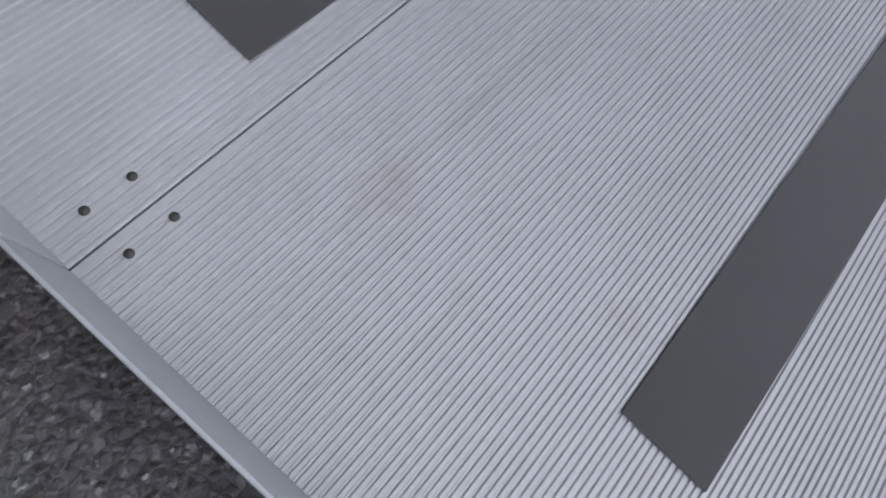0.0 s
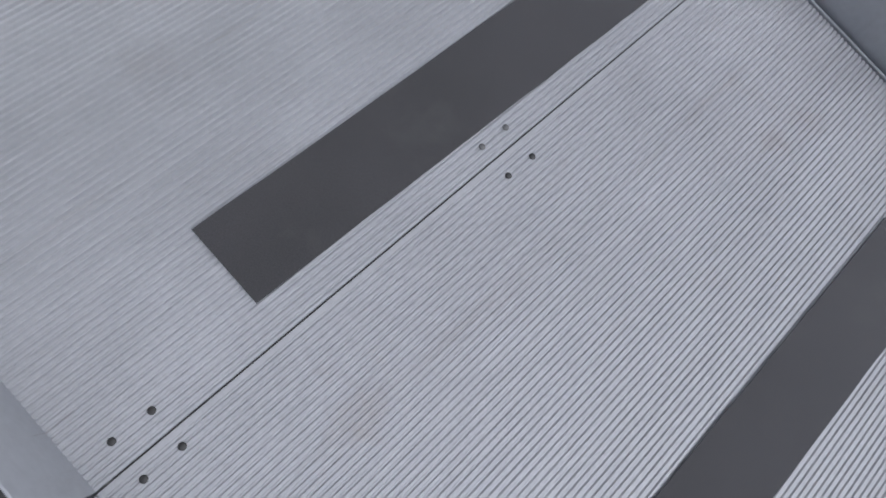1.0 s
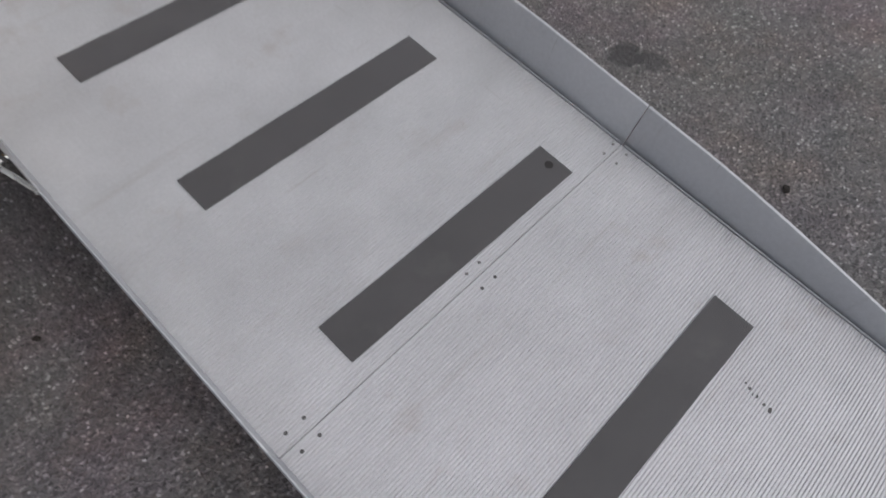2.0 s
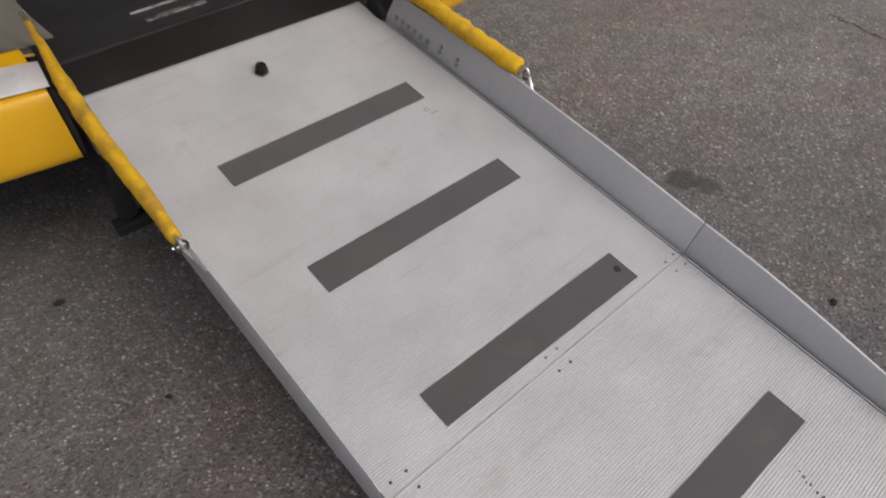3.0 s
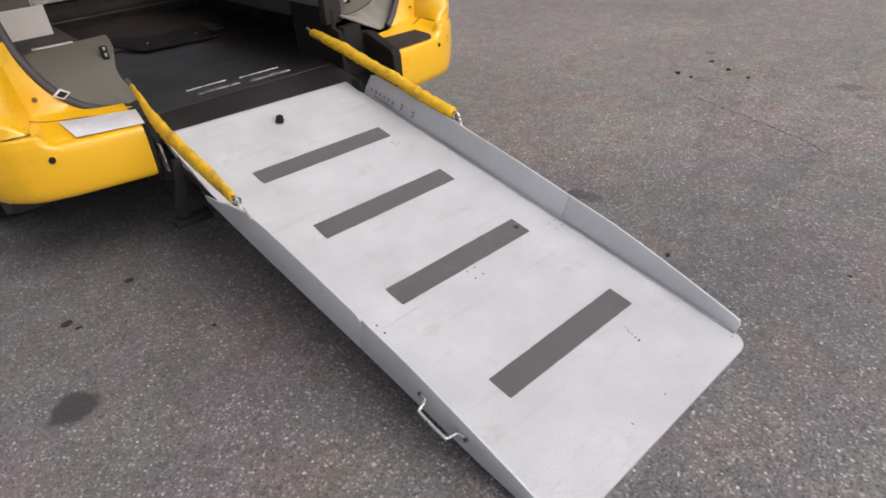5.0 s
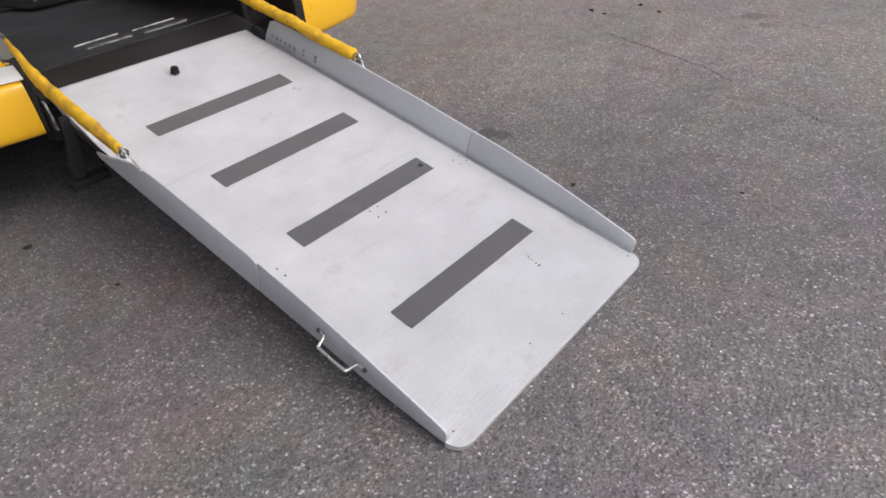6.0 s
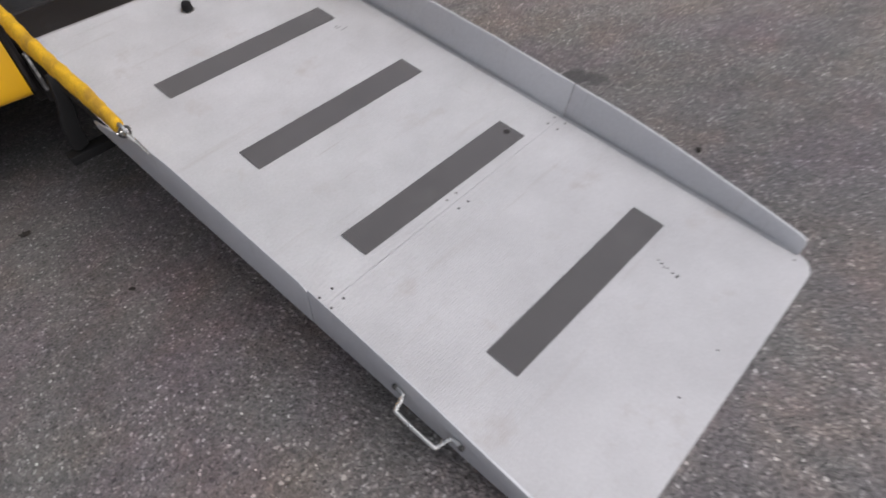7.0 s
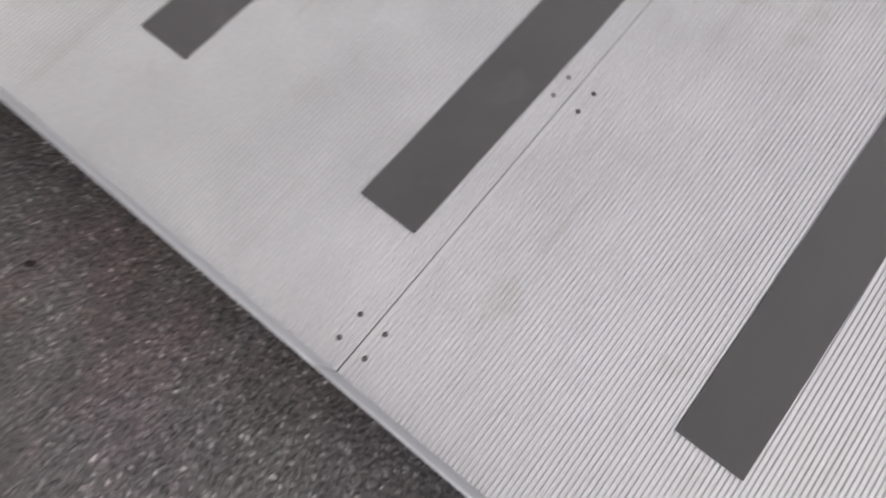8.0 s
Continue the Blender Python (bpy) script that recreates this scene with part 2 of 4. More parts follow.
LINER = material("pale_trim_liner", (0.27, 0.25, 0.21), 0.75, 0.0, vary=0.10, scale=9, grain=0.06, grain_scale=500, bump=0.3, bump_scale=300,
                 stain=(0.17, 0.155, 0.125), stain_scale=9, stain_at=0.58)
SILL = material("worn_pale_sill", (0.84, 0.81, 0.78), 0.5, 0.2, vary=0.15, scale=10, bump=0.8, bump_scale=25)
PILLAR = material("dark_grey_pillar", (0.055, 0.055, 0.052), 0.55, 0.0, vary=0.1, scale=8, bump=0.1)
PLATE = material("bright_tread_plate", (0.80, 0.81, 0.83), 0.42, 0.4, vary=0.12, scale=15, grain=0.05, bump=0.3, bump_scale=90)
LAMP_RED = material("red_lamp_lens", (0.56, 0.008, 0.004), 0.25, 0.0, vary=0.10, scale=40, spec=0.3)
LAMP_AMBER = material("amber_lamp_lens", (0.85, 0.16, 0.010), 0.25, 0.0, vary=0.3, scale=90, spec=0.3, bump=0.6, bump_scale=120)
UNDER = material("dark_underbody", (0.03, 0.028, 0.027), 0.8, 0.0, vary=0.3, scale=8, bump=0.4)
GLASS = material("tinted_glass", (0.78, 0.80, 0.80), 0.02, 0.0, spec=0.5, rough_vary=0.0)
GLASS.node_tree.nodes["Principled BSDF"].inputs["Transmission Weight"].default_value = 1.0
TRACK = material("dull_worn_metal", (0.36, 0.35, 0.34), 0.55, 0.3, vary=0.3, scale=30, bump=0.3, stain=(0.03, 0.03, 0.03), stain_scale=28, stain_at=0.46)
RAIL = material("grey_plastic_rail", (0.115, 0.112, 0.108), 0.6, 0.0, vary=0.12, scale=9, bump=0.2)
PAD = material("dark_brown_rubber_pad", (0.045, 0.034, 0.032), 0.8, 0.0, spec=0.2, vary=0.15, scale=14, bump=0.4, bump_scale=500)
STRIP = material("dark_grey_panel", (0.050, 0.048, 0.045), 0.7, 0.0, spec=0.3, vary=0.2, scale=5, bump=0.2)
SCUFFED_BAR = material("bright_scuffed_bar", (0.72, 0.72, 0.72), 0.4, 0.4, vary=0.3, scale=40, bump=0.3, stain=(0.10, 0.10, 0.10), stain_scale=22, stain_at=0.50)
WALL_CARPET = material("black_wall_carpet", (0.040, 0.037, 0.036), 0.95, 0.0, spec=0.1, vary=0.3, scale=6, grain=0.3, grain_scale=600, bump=0.5, bump_scale=600)
SOIL = material("dark_debris", (0.035, 0.030, 0.026), 0.9, 0.0, vary=0.3, scale=60, bump=0.5)
WORN_RIVET = material("worn_rivet", (0.20, 0.195, 0.19), 0.5, 0.4, vary=0.2, scale=200)
GRIT = material("pale_grit", (0.25, 0.236, 0.228), 0.85, 0.0, vary=0.5, scale=400)
INK = material("faded_marking", (0.27, 0.27, 0.28), 0.6, 0.0, vary=0.2, scale=100)


# ---------------------------------------------------------------- mesh helpers
def thing(name, m=None, label="", category="", group="", kind=""):
    ob = new(name)
    ob.empty_display_size = 0.1
    if m is not None:
        ob.matrix_world = m
    return tagged(ob, label, category, group, kind)


def finish(me, mat, smooth):
    me.materials.append(mat)
    if smooth:
        for p in me.polygons:
            p.use_smooth = True
        me.set_sharp_from_angle(angle=radians(35))


def part(name, bm, mat, parent=None, label="", smooth=True):
    """Links a bmesh as one mesh object under a thing or a part."""
    me = bpy.data.meshes.new(name)
    bmesh.ops.recalc_face_normals(bm, faces=bm.faces)
    bm.to_mesh(me)
    bm.free()
    finish(me, mat, smooth)
    ob = new(name, me)
    if parent is not None:
        ob.parent = parent
    return tagged(ob, label)


def from_data(name, verts, faces, mat, parent=None, label="", smooth=False):
    me = bpy.data.meshes.new(name)
    me.from_pydata([tuple(v) for v in verts], [], faces)
    me.update()
    finish(me, mat, smooth)
    ob = new(name, me)
    if parent is not None:
        ob.parent = parent
    return tagged(ob, label)


def bevel(bm, r, seg=2):
    if r > 0:
        bmesh.ops.bevel(bm, geom=list(bm.edges), offset=r, segments=seg, profile=0.5, affect="EDGES", clamp_overlap=True)
    return bm


def box(x0, x1, y0, y1, z0, z1, r=0.0, seg=2, bm=None):
    bm2 = bmesh.new()
    bmesh.ops.create_cube(bm2, size=1, matrix=Matrix.LocRotScale(((x0 + x1) / 2, (y0 + y1) / 2, (z0 + z1) / 2), None,
                                                               (x1 - x0, y1 - y0, z1 - z0)))
    bevel(bm2, r, seg)
    return merge(bm, bm2)


def merge(bm, bm2):
    if bm is None:
        return bm2
    me = bpy.data.meshes.new("tmp")
    bm2.to_mesh(me)
    bm2.free()
    bm.from_mesh(me)
    bpy.data.meshes.remove(me)
    return bm


def prism(outline, axis, a0, a1, r=0.0, bm=None):
    """Extrudes a closed 2D outline along an axis, from a0 to a1."""
    bm2 = bmesh.new()

    def at(p, a):
        q = list(p)
        q.insert("xyz".index(axis), a)
        return q

    f = bm2.faces.new([bm2.verts.new(at(p, a0)) for p in outline])
    g = bmesh.ops.extrude_face_region(bm2, geom=[f])
    shift = Vector(at((0, 0), a1 - a0))
    for v in g["geom"]:
        if isinstance(v, bmesh.types.BMVert):
            v.co += shift
    bevel(bm2, r, 1)
    return merge(bm, bm2)


def tube(points, radius, sides=10, bm=None, closed=False, flat=1.0, caps=True):
    """A tube along points; radius is a number or one per point; flat squeezes it along its binormal."""
    bm2 = bmesh.new()
    pts = [Vector(p) for p in points]
    rings, n = [], len(pts)
    up = Vector((0, 0, 1))
    for i, p in enumerate(pts):
        a, z = pts[(i - 1) % n] if closed or i else p, pts[(i + 1) % n] if closed or i < n - 1 else p
        d = (z - a).normalized()
        side = d.cross(up)
        side = side.normalized() if side.length > 1e-3 else d.cross(Vector((1, 0, 0))).normalized()
        nor = side.cross(d)
        r = radius[i] if isinstance(radius, (list, tuple)) else radius
        rings.append([bm2.verts.new(p + side * math.cos(k * math.tau / sides) * r + nor * math.sin(k * math.tau / sides) * r * flat)
                      for k in range(sides)])
    for i in range(n if closed else n - 1):
        a, z = rings[i], rings[(i + 1) % n]
        for k in range(sides):
            bm2.faces.new((a[k], a[(k + 1) % sides], z[(k + 1) % sides], z[k]))
    if caps and not closed:
        bm2.faces.new(rings[0])
        bm2.faces.new(rings[-1])
    return merge(bm, bm2)


def cylinder(center, axis, radius, depth, sides=20, bm=None, r=0.0, radius2=None):
    bm2 = bmesh.new()
    bmesh.ops.create_cone(bm2, cap_ends=True, segments=sides, radius1=radius, radius2=radius if radius2 is None else radius2, depth=depth)
    if r:
        bmesh.ops.bevel(bm2, geom=[e for e in bm2.edges if e.calc_face_angle(0) > 0.9], offset=r, segments=2, affect="EDGES")
    q = Vector((0, 0, 1)).rotation_difference(Vector(axis))
    bmesh.ops.transform(bm2, matrix=Matrix.Translation(center) @ q.to_matrix().to_4x4(), verts=bm2.verts)
    return merge(bm, bm2)


def sheet(rows, thick, bm=None):
    """A grid of points made into a sheet of that thickness."""
    bm2 = bmesh.new()
    vs = [[bm2.verts.new(p) for p in row] for row in rows]
    for a, z in zip(vs, vs[1:]):
        for i in range(len(a) - 1):
            bm2.faces.new((a[i], a[i + 1], z[i + 1], z[i]))
    bmesh.ops.recalc_face_normals(bm2, faces=bm2.faces)
    if thick:
        bmesh.ops.solidify(bm2, geom=list(bm2.faces), thickness=thick)
    return merge(bm, bm2)


def curve(points, n):
    """A smooth line of n points through the given ones (Catmull-Rom)."""
    p = [Vector(q) for q in points]
    p = [2 * p[0] - p[1]] + p + [2 * p[-1] - p[-2]]
    out = []
    for i in range(n):
        s = i / (n - 1) * (len(p) - 3)
        k = min(int(s), len(p) - 4)
        u = s - k
        a, b, c, d = p[k:k + 4]
        out.append(0.5 * (2 * b + (c - a) * u + (2 * a - 5 * b + 4 * c - d) * u * u + (3 * b - a - 3 * c + d) * u ** 3))
    return out


# ---------------------------------------------------------------- ground
def ground():
    n, size = 40, 300.0
    ticks = [math.copysign(abs(i / n) ** 3 * size, i) for i in range(-n, n + 1)]
    verts = [(x, y, 0.0) for y in ticks for x in ticks]
    w = len(ticks)
    faces = [(j * w + i, j * w + i + 1, (j + 1) * w + i + 1, (j + 1) * w + i) for j in range(w - 1) for i in range(w - 1)]
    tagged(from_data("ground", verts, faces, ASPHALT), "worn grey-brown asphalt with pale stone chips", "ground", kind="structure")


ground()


# ---------------------------------------------------------------- the ramp
RAMP = pose(0, 0, 0.012, 13, 0, 0)
U_LEFT = -0.43
FOOT, JOINT, LIP, TOP = 0.015, 0.693, 1.75, 1.885
PITCH = 0.0056


def u_right(v):
    return 0.383 + 0.002 * v


def u_left(v):
    return U_LEFT + 0.022 * max(v - 1.50, 0) / 0.35


def side_place(bm, side):
    """Moves a piece drawn with x as distance outside the deck's edge to that edge."""
    for vert in bm.verts:
        if side > 0:
            vert.co.x += u_right(vert.co.y) + 0.24 * max(vert.co.z, 0)
        else:
            # its inner face tapers towards a thin top edge
            taper = 0.105 * max(vert.co.z, 0) if vert.co.x < 0.006 else 0.0
            vert.co.x = u_left(vert.co.y) - vert.co.x - taper
    return bm


def ribbed_panel(name, v0, v1, under, parent, label):
    """A deck panel with grooves across it; under(v) is its lower face."""
    rows = [(v0, -0.0006), (v0 + 0.0008, 0.0)]
    k = int((v1 - v0 - 0.004) / PITCH)
    rng = random.Random(11)
    for i in range(k):
        a = v0 + 0.0028 + i * PITCH
        deep, crest = -0.0014 * rng.uniform(0.9, 1.08), -0.00004 * rng.random()
        rows += [(a, crest), (a + 0.0009, deep), (a + 0.0022, deep), (a + 0.0031, crest)]
    rows.append((v1, 0.0))

    def ends(v):
        r = 0.045
        cut = r - math.sqrt(max(r * r - max(r - (v - FOOT), 0) ** 2, 0)) if v < FOOT + r else 0.0
        return u_left(v) - (0.0040 if v > 0.059 else 0.0115) + cut, u_right(v) + (0.0085 if v < 0.059 else 0.0) - cut

    verts, faces = [], []
    for v, w in rows:
        a, z = ends(v)
        # the upper edge runs a little askew, along the van's sill
        f = min(max((v - TOP + 0.16) / 0.16, 0), 1)
        p, q = v + 0.032 * f, v - 0.012 * f
        verts += [(a, p, w), (z, q, w), (a, p, under(v)), (z, q, under(v))]
    for i in range(len(rows) - 1):
        p, q = 4 * i, 4 * (i + 1)
        faces += [(p, p + 1, q + 1, q), (p + 2, q + 2, q + 3, p + 3), (p, q, q + 2, p + 2), (p + 1, p + 3, q + 3, q + 1)]
    e = 4 * (len(rows) - 1)
    faces += [(0, 2, 3, 1), (e, e + 1, e + 3, e + 2)]
    return from_data(name, verts, faces, ALU, parent, label)


def kerb_outline_lower(side):
    if side > 0:
        top = [(0.6912, 0.090, 0), (0.54, 0.086, 0), (0.42, 0.078, 0), (0.30, 0.067, 0), (0.16, 0.052, 0), (0.10, 0.045, 0)]
        end = [(0.075, 0.042), (0.063, 0.038), (0.057, 0.029), (0.0565, 0.012), (0.0565, -0.004)]
        low = [(0.12, -0.014), (0.25, -0.027), (0.6912, -0.031)]
    else:
        top = [(0.6912, 0.091, 0), (0.54, 0.087, 0), (0.42, 0.080, 0), (0.30, 0.068, 0), (0.16, 0.053, 0), (0.10, 0.045, 0)]
        end = [(0.075, 0.041), (0.063, 0.037), (0.057, 0.028), (0.0565, 0.012), (0.0565, -0.004)]
        low = [(0.12, -0.012), (0.25, -0.021), (0.6912, -0.024)]
    return [(p.x, p.y) for p in curve(top, 18)] + end + low


def kerb_outline_upper(side):
    if side > 0:
        end = [(0.700, 0.090), (0.95, 0.097), (1.25, 0.099), (1.60, 0.095), (1.705, 0.091), (1.732, 0.080), (1.750, 0.020), (1.752, -0.012), (1.60, -0.044), (1.2, -0.042)]
    else:
        end = [(0.712, 0.0910), (0.95, 0.0925), (1.15, 0.0915), (1.25, 0.080), (1.36, 0.040), (1.43, 0.008), (1.535, -0.028), (1.52, -0.042), (1.2, -0.036)]
    return [(0.6938, -0.031 if side > 0 else -0.025), (0.6938, 0.0892 if side > 0 else 0.0800)] + end


def build_ramp():
    ramp = thing("wheelchair_ramp", RAMP, "folding ribbed aluminium ramp with grey grip strips on the asphalt", "ramp")

    lower = ribbed_panel("lower_panel", FOOT, JOINT - 0.0009, lambda v: -min(0.028, 0.0148 + 0.16 * (v - FOOT)), ramp,
                         "ribbed aluminium panel with rounded foot corners")
    upper = ribbed_panel("upper_panel", JOINT + 0.0009, TOP, lambda v: -0.028 + 0.020 * min(max((v - LIP) / 0.12, 0), 1), ramp,
                         "ribbed aluminium panel, scuffed at its upper end")
    part("hinge", cylinder((-0.02, JOINT, -0.012), (1, 0, 0), 0.007, 0.80, 14), RIVET, ramp, "dark hinge rod in the fold")

    # side kerbs, of a lower and an upper piece each
    for side in (-1, 1):
        inset, thick = (0.005, 0.006) if side > 0 else (0.0004, 0.0120)
        for outline, nm in ((kerb_outline_lower(side), "lower_kerb"), (kerb_outline_upper(side), "upper_kerb")):
            kerb = part(nm, bevel(side_place(prism(outline, "x", inset, inset + thick), side), 0.0012, 2), ALU_SIDE, ramp,
                        "aluminium side kerb, tapering to the foot" if nm == "lower_kerb" else "aluminium side kerb")
            if side < 0:
                continue
            v0, v1 = (0.075, 0.688) if nm == "lower_kerb" else (0.70, 1.742)
            prof = [(0.0028, -0.018), (0.0028, 0.0005), (0.0035, 0.0015), (inset - 0.0005, 0.0015), (inset - 0.0005, -0.018)]
            steps = 8
            flange = bmesh.new()
            rings = [[flange.verts.new((d, v0 + (v1 - v0) * i / steps, w)) for d, w in prof] for i in range(steps + 1)]
            for a, z in zip(rings, rings[1:]):
                for k in range(len(prof)):
                    flange.faces.new((a[k], a[(k + 1) % len(prof)], z[(k + 1) % len(prof)], z[k]))
            flange.faces.new(rings[0])
            flange.faces.new(rings[-1])
            part("flange", side_place(flange, side), ALU_SIDE, kerb)
            if nm == "upper_kerb":
                # faded print near the top, drawn as plain bars, and two small printed blocks
                for i in range(6):
                    v = 1.708 - i * 0.027
                    part("marking", side_place(bevel(prism([(v + 0.0085 * math.cos(a), 0.031 + 0.0075 * math.sin(a)) for a in [k * math.tau / 10 for k in range(10)]],
                                                           "x", 0.0035, 0.0056), 0.0003, 1), 1), INK, kerb)
                part("marking", side_place(box(0.0035, 0.0056, 1.565, 1.690, 0.012, 0.016, 0.0003, 1), 1), INK, kerb)
                for v in (1.52, 1.452):
                    for w in (0.028, 0.043):
                        spot = cylinder((0.0045, v, w), (1, 0, 0), 0.0062, 0.0022, 14)
                        part("marking", side_place(spot, 1), INK, kerb)

    # dark strip added to darken the deck's side between the bumper ends
    part("edging", box(U_LEFT - 0.0058, U_LEFT - 0.0042, 1.43, 1.70, -0.027, -0.001, 0.0003, 1), RUBBER, upper, "added dark strip along the deck edge")

    # grip strips
    for left, va, vb, right, vc, vd in ((-0.2715, 1.440, 1.5175, 0.266, 1.424, 1.5015), (-0.269, 1.0825, 1.161, 0.266, 1.072, 1.1505),
                                        (-0.269, 0.7258, 0.803, 0.261, 0.716, 0.796), (-0.267, 0.320, 0.3955, 0.251, 0.3125, 0.3915)):
        strip = bmesh.new()
        n = 24
        rng = random.Random(int(va * 1000))
        cols = []
        for i in range(n + 1):
            f = i / n
            j = 0.0 if i in (0, n) else 0.0004
            cols.append([strip.verts.new((left + (right - left) * f, low + (high - low) * f + rng.uniform(-j, j), 0.0009))
                         for low, high in ((va, vc), (vb, vd))])
        for a, z in zip(cols, cols[1:]):
            strip.faces.new((a[0], z[0], z[1], a[1]))
        bmesh.ops.recalc_face_normals(strip, faces=strip.faces)
        bmesh.ops.solidify(strip, geom=list(strip.faces), thickness=-0.0012)
        part("grip_strip", strip, GRIP, ramp, "grey sanded grip strip", smooth=False)
    part("dirt_spot", cylinder((0.240, 0.757, 0.0022), (0, 0, 1), 0.0085, 0.0006, 14), UNDER, ramp, "dark scuff on a grip strip")

    # rivets along the fold, and the small ones at the foot
    rivet = bmesh.new()
    bmesh.ops.create_uvsphere(rivet, u_segments=12, v_segments=6, radius=0.0032, matrix=Matrix.Diagonal((1, 1, 0.45, 1)))
    first = part("rivet", rivet, RIVET, ramp, "dark round rivet head")
    first.location = (-0.373, 0.679, 0.0003)
    spots = [(-0.405, 0.679), (-0.373, 0.713), (-0.405, 0.714), (-0.002, 0.673), (-0.033, 0.674), (-0.002, 0.709), (-0.033, 0.709),
             (0.342, 0.673), (0.373, 0.672), (0.342, 0.703), (0.373, 0.705)]
    worn = spots[5:7] + spots[-4:]
    small = [(-0.093, 0.079), (0.047, 0.074), (0.368, 0.057), (-0.410, 0.062)]
    for k, (u, v) in enumerate(spots + small):
        r = first.copy()
        scene.collection.objects.link(r)
        r.location = (u, v, 0.0003)
        r.scale = (1, 1, 1) if k < len(spots) else (0.78, 0.78, 0.75)
        if (u, v) in worn:
            r.data = r.data.copy()
            r.data.materials[0] = WORN_RIVET

    # dents and stamped marks in the deck
    rng = random.Random(4)
    for u, v, s in ((0.158, 0.272, 0.6), (0.155, 0.262, 0.9), (0.150, 0.254, 0.8), (0.152, 0.246, 1.0), (0.149, 0.232, 0.8), (0.148, 0.220, 1.4)):
        b = bmesh.new()
        bmesh.ops.create_icosphere(b, subdivisions=1, radius=0.0032 * s, matrix=pose(u, v, 0.0002) @ Matrix.Diagonal((1.3, 0.9, 0.25, 1)))
        for q in b.verts:
            q.co.x += rng.uniform(-0.001, 0.001)
            q.co.y += rng.uniform(-0.001, 0.001)
        part("dent", b, RIVET, ramp, "dark dent in the deck")
    for u, v, s in ((0.240, 1.392, 0.007), (0.242, 1.383, 0.010), (0.250, 1.368, 0.011)):
        part("stamp_mark", box(u - s, u + s, v - 0.0017, v + 0.0017, 0.0001, 0.0006, 0.0002, 1), INK, ramp, "stamped mark")

    # rubber stop on the upper end
    stop = part("rubber_stop", cylinder((-0.014, 1.750, 0.013), (0, 0, 1), 0.0155, 0.026, 20, r=0.003, radius2=0.0140), RUBBER, ramp, "black rubber stop")
    part("washer", cylinder((-0.014, 1.750, 0.0012), (0, 0, 1), 0.019, 0.0022, 20), STEEL, stop)

    # grab handle on the outer side of the lower kerb
    a = U_LEFT - 0.0168
    line = [(a, 0.462, 0.034), (a, 0.442, 0.034), (a - 0.006, 0.435, 0.032), (a - 0.025, 0.430, 0.025), (a - 0.030, 0.420, 0.023),
            (a - 0.030, 0.345, 0.021), (a - 0.025, 0.334, 0.021), (a - 0.006, 0.327, 0.027), (a, 0.320, 0.028), (a, 0.298, 0.027)]
    handle = part("grab_handle", tube(curve(line, 46), 0.0042, 10), STEEL, ramp, "bent steel grab handle")
    for v, w in ((0.458, 0.034), (0.302, 0.027)):
        part("screw", cylinder((a - 0.001, v, w), (-1, 0, 0), 0.006, 0.007, 12, r=0.001), RIVET, handle)

    # stiffening ribs under the deck
    for u in (-0.36, 0.0, 0.34):
        part("stringer", box(u - 0.02, u + 0.02, 0.76, 1.72, -0.050, -0.0285, 0.003, 1), ALU_SIDE, ramp)
    return ramp


build_ramp()


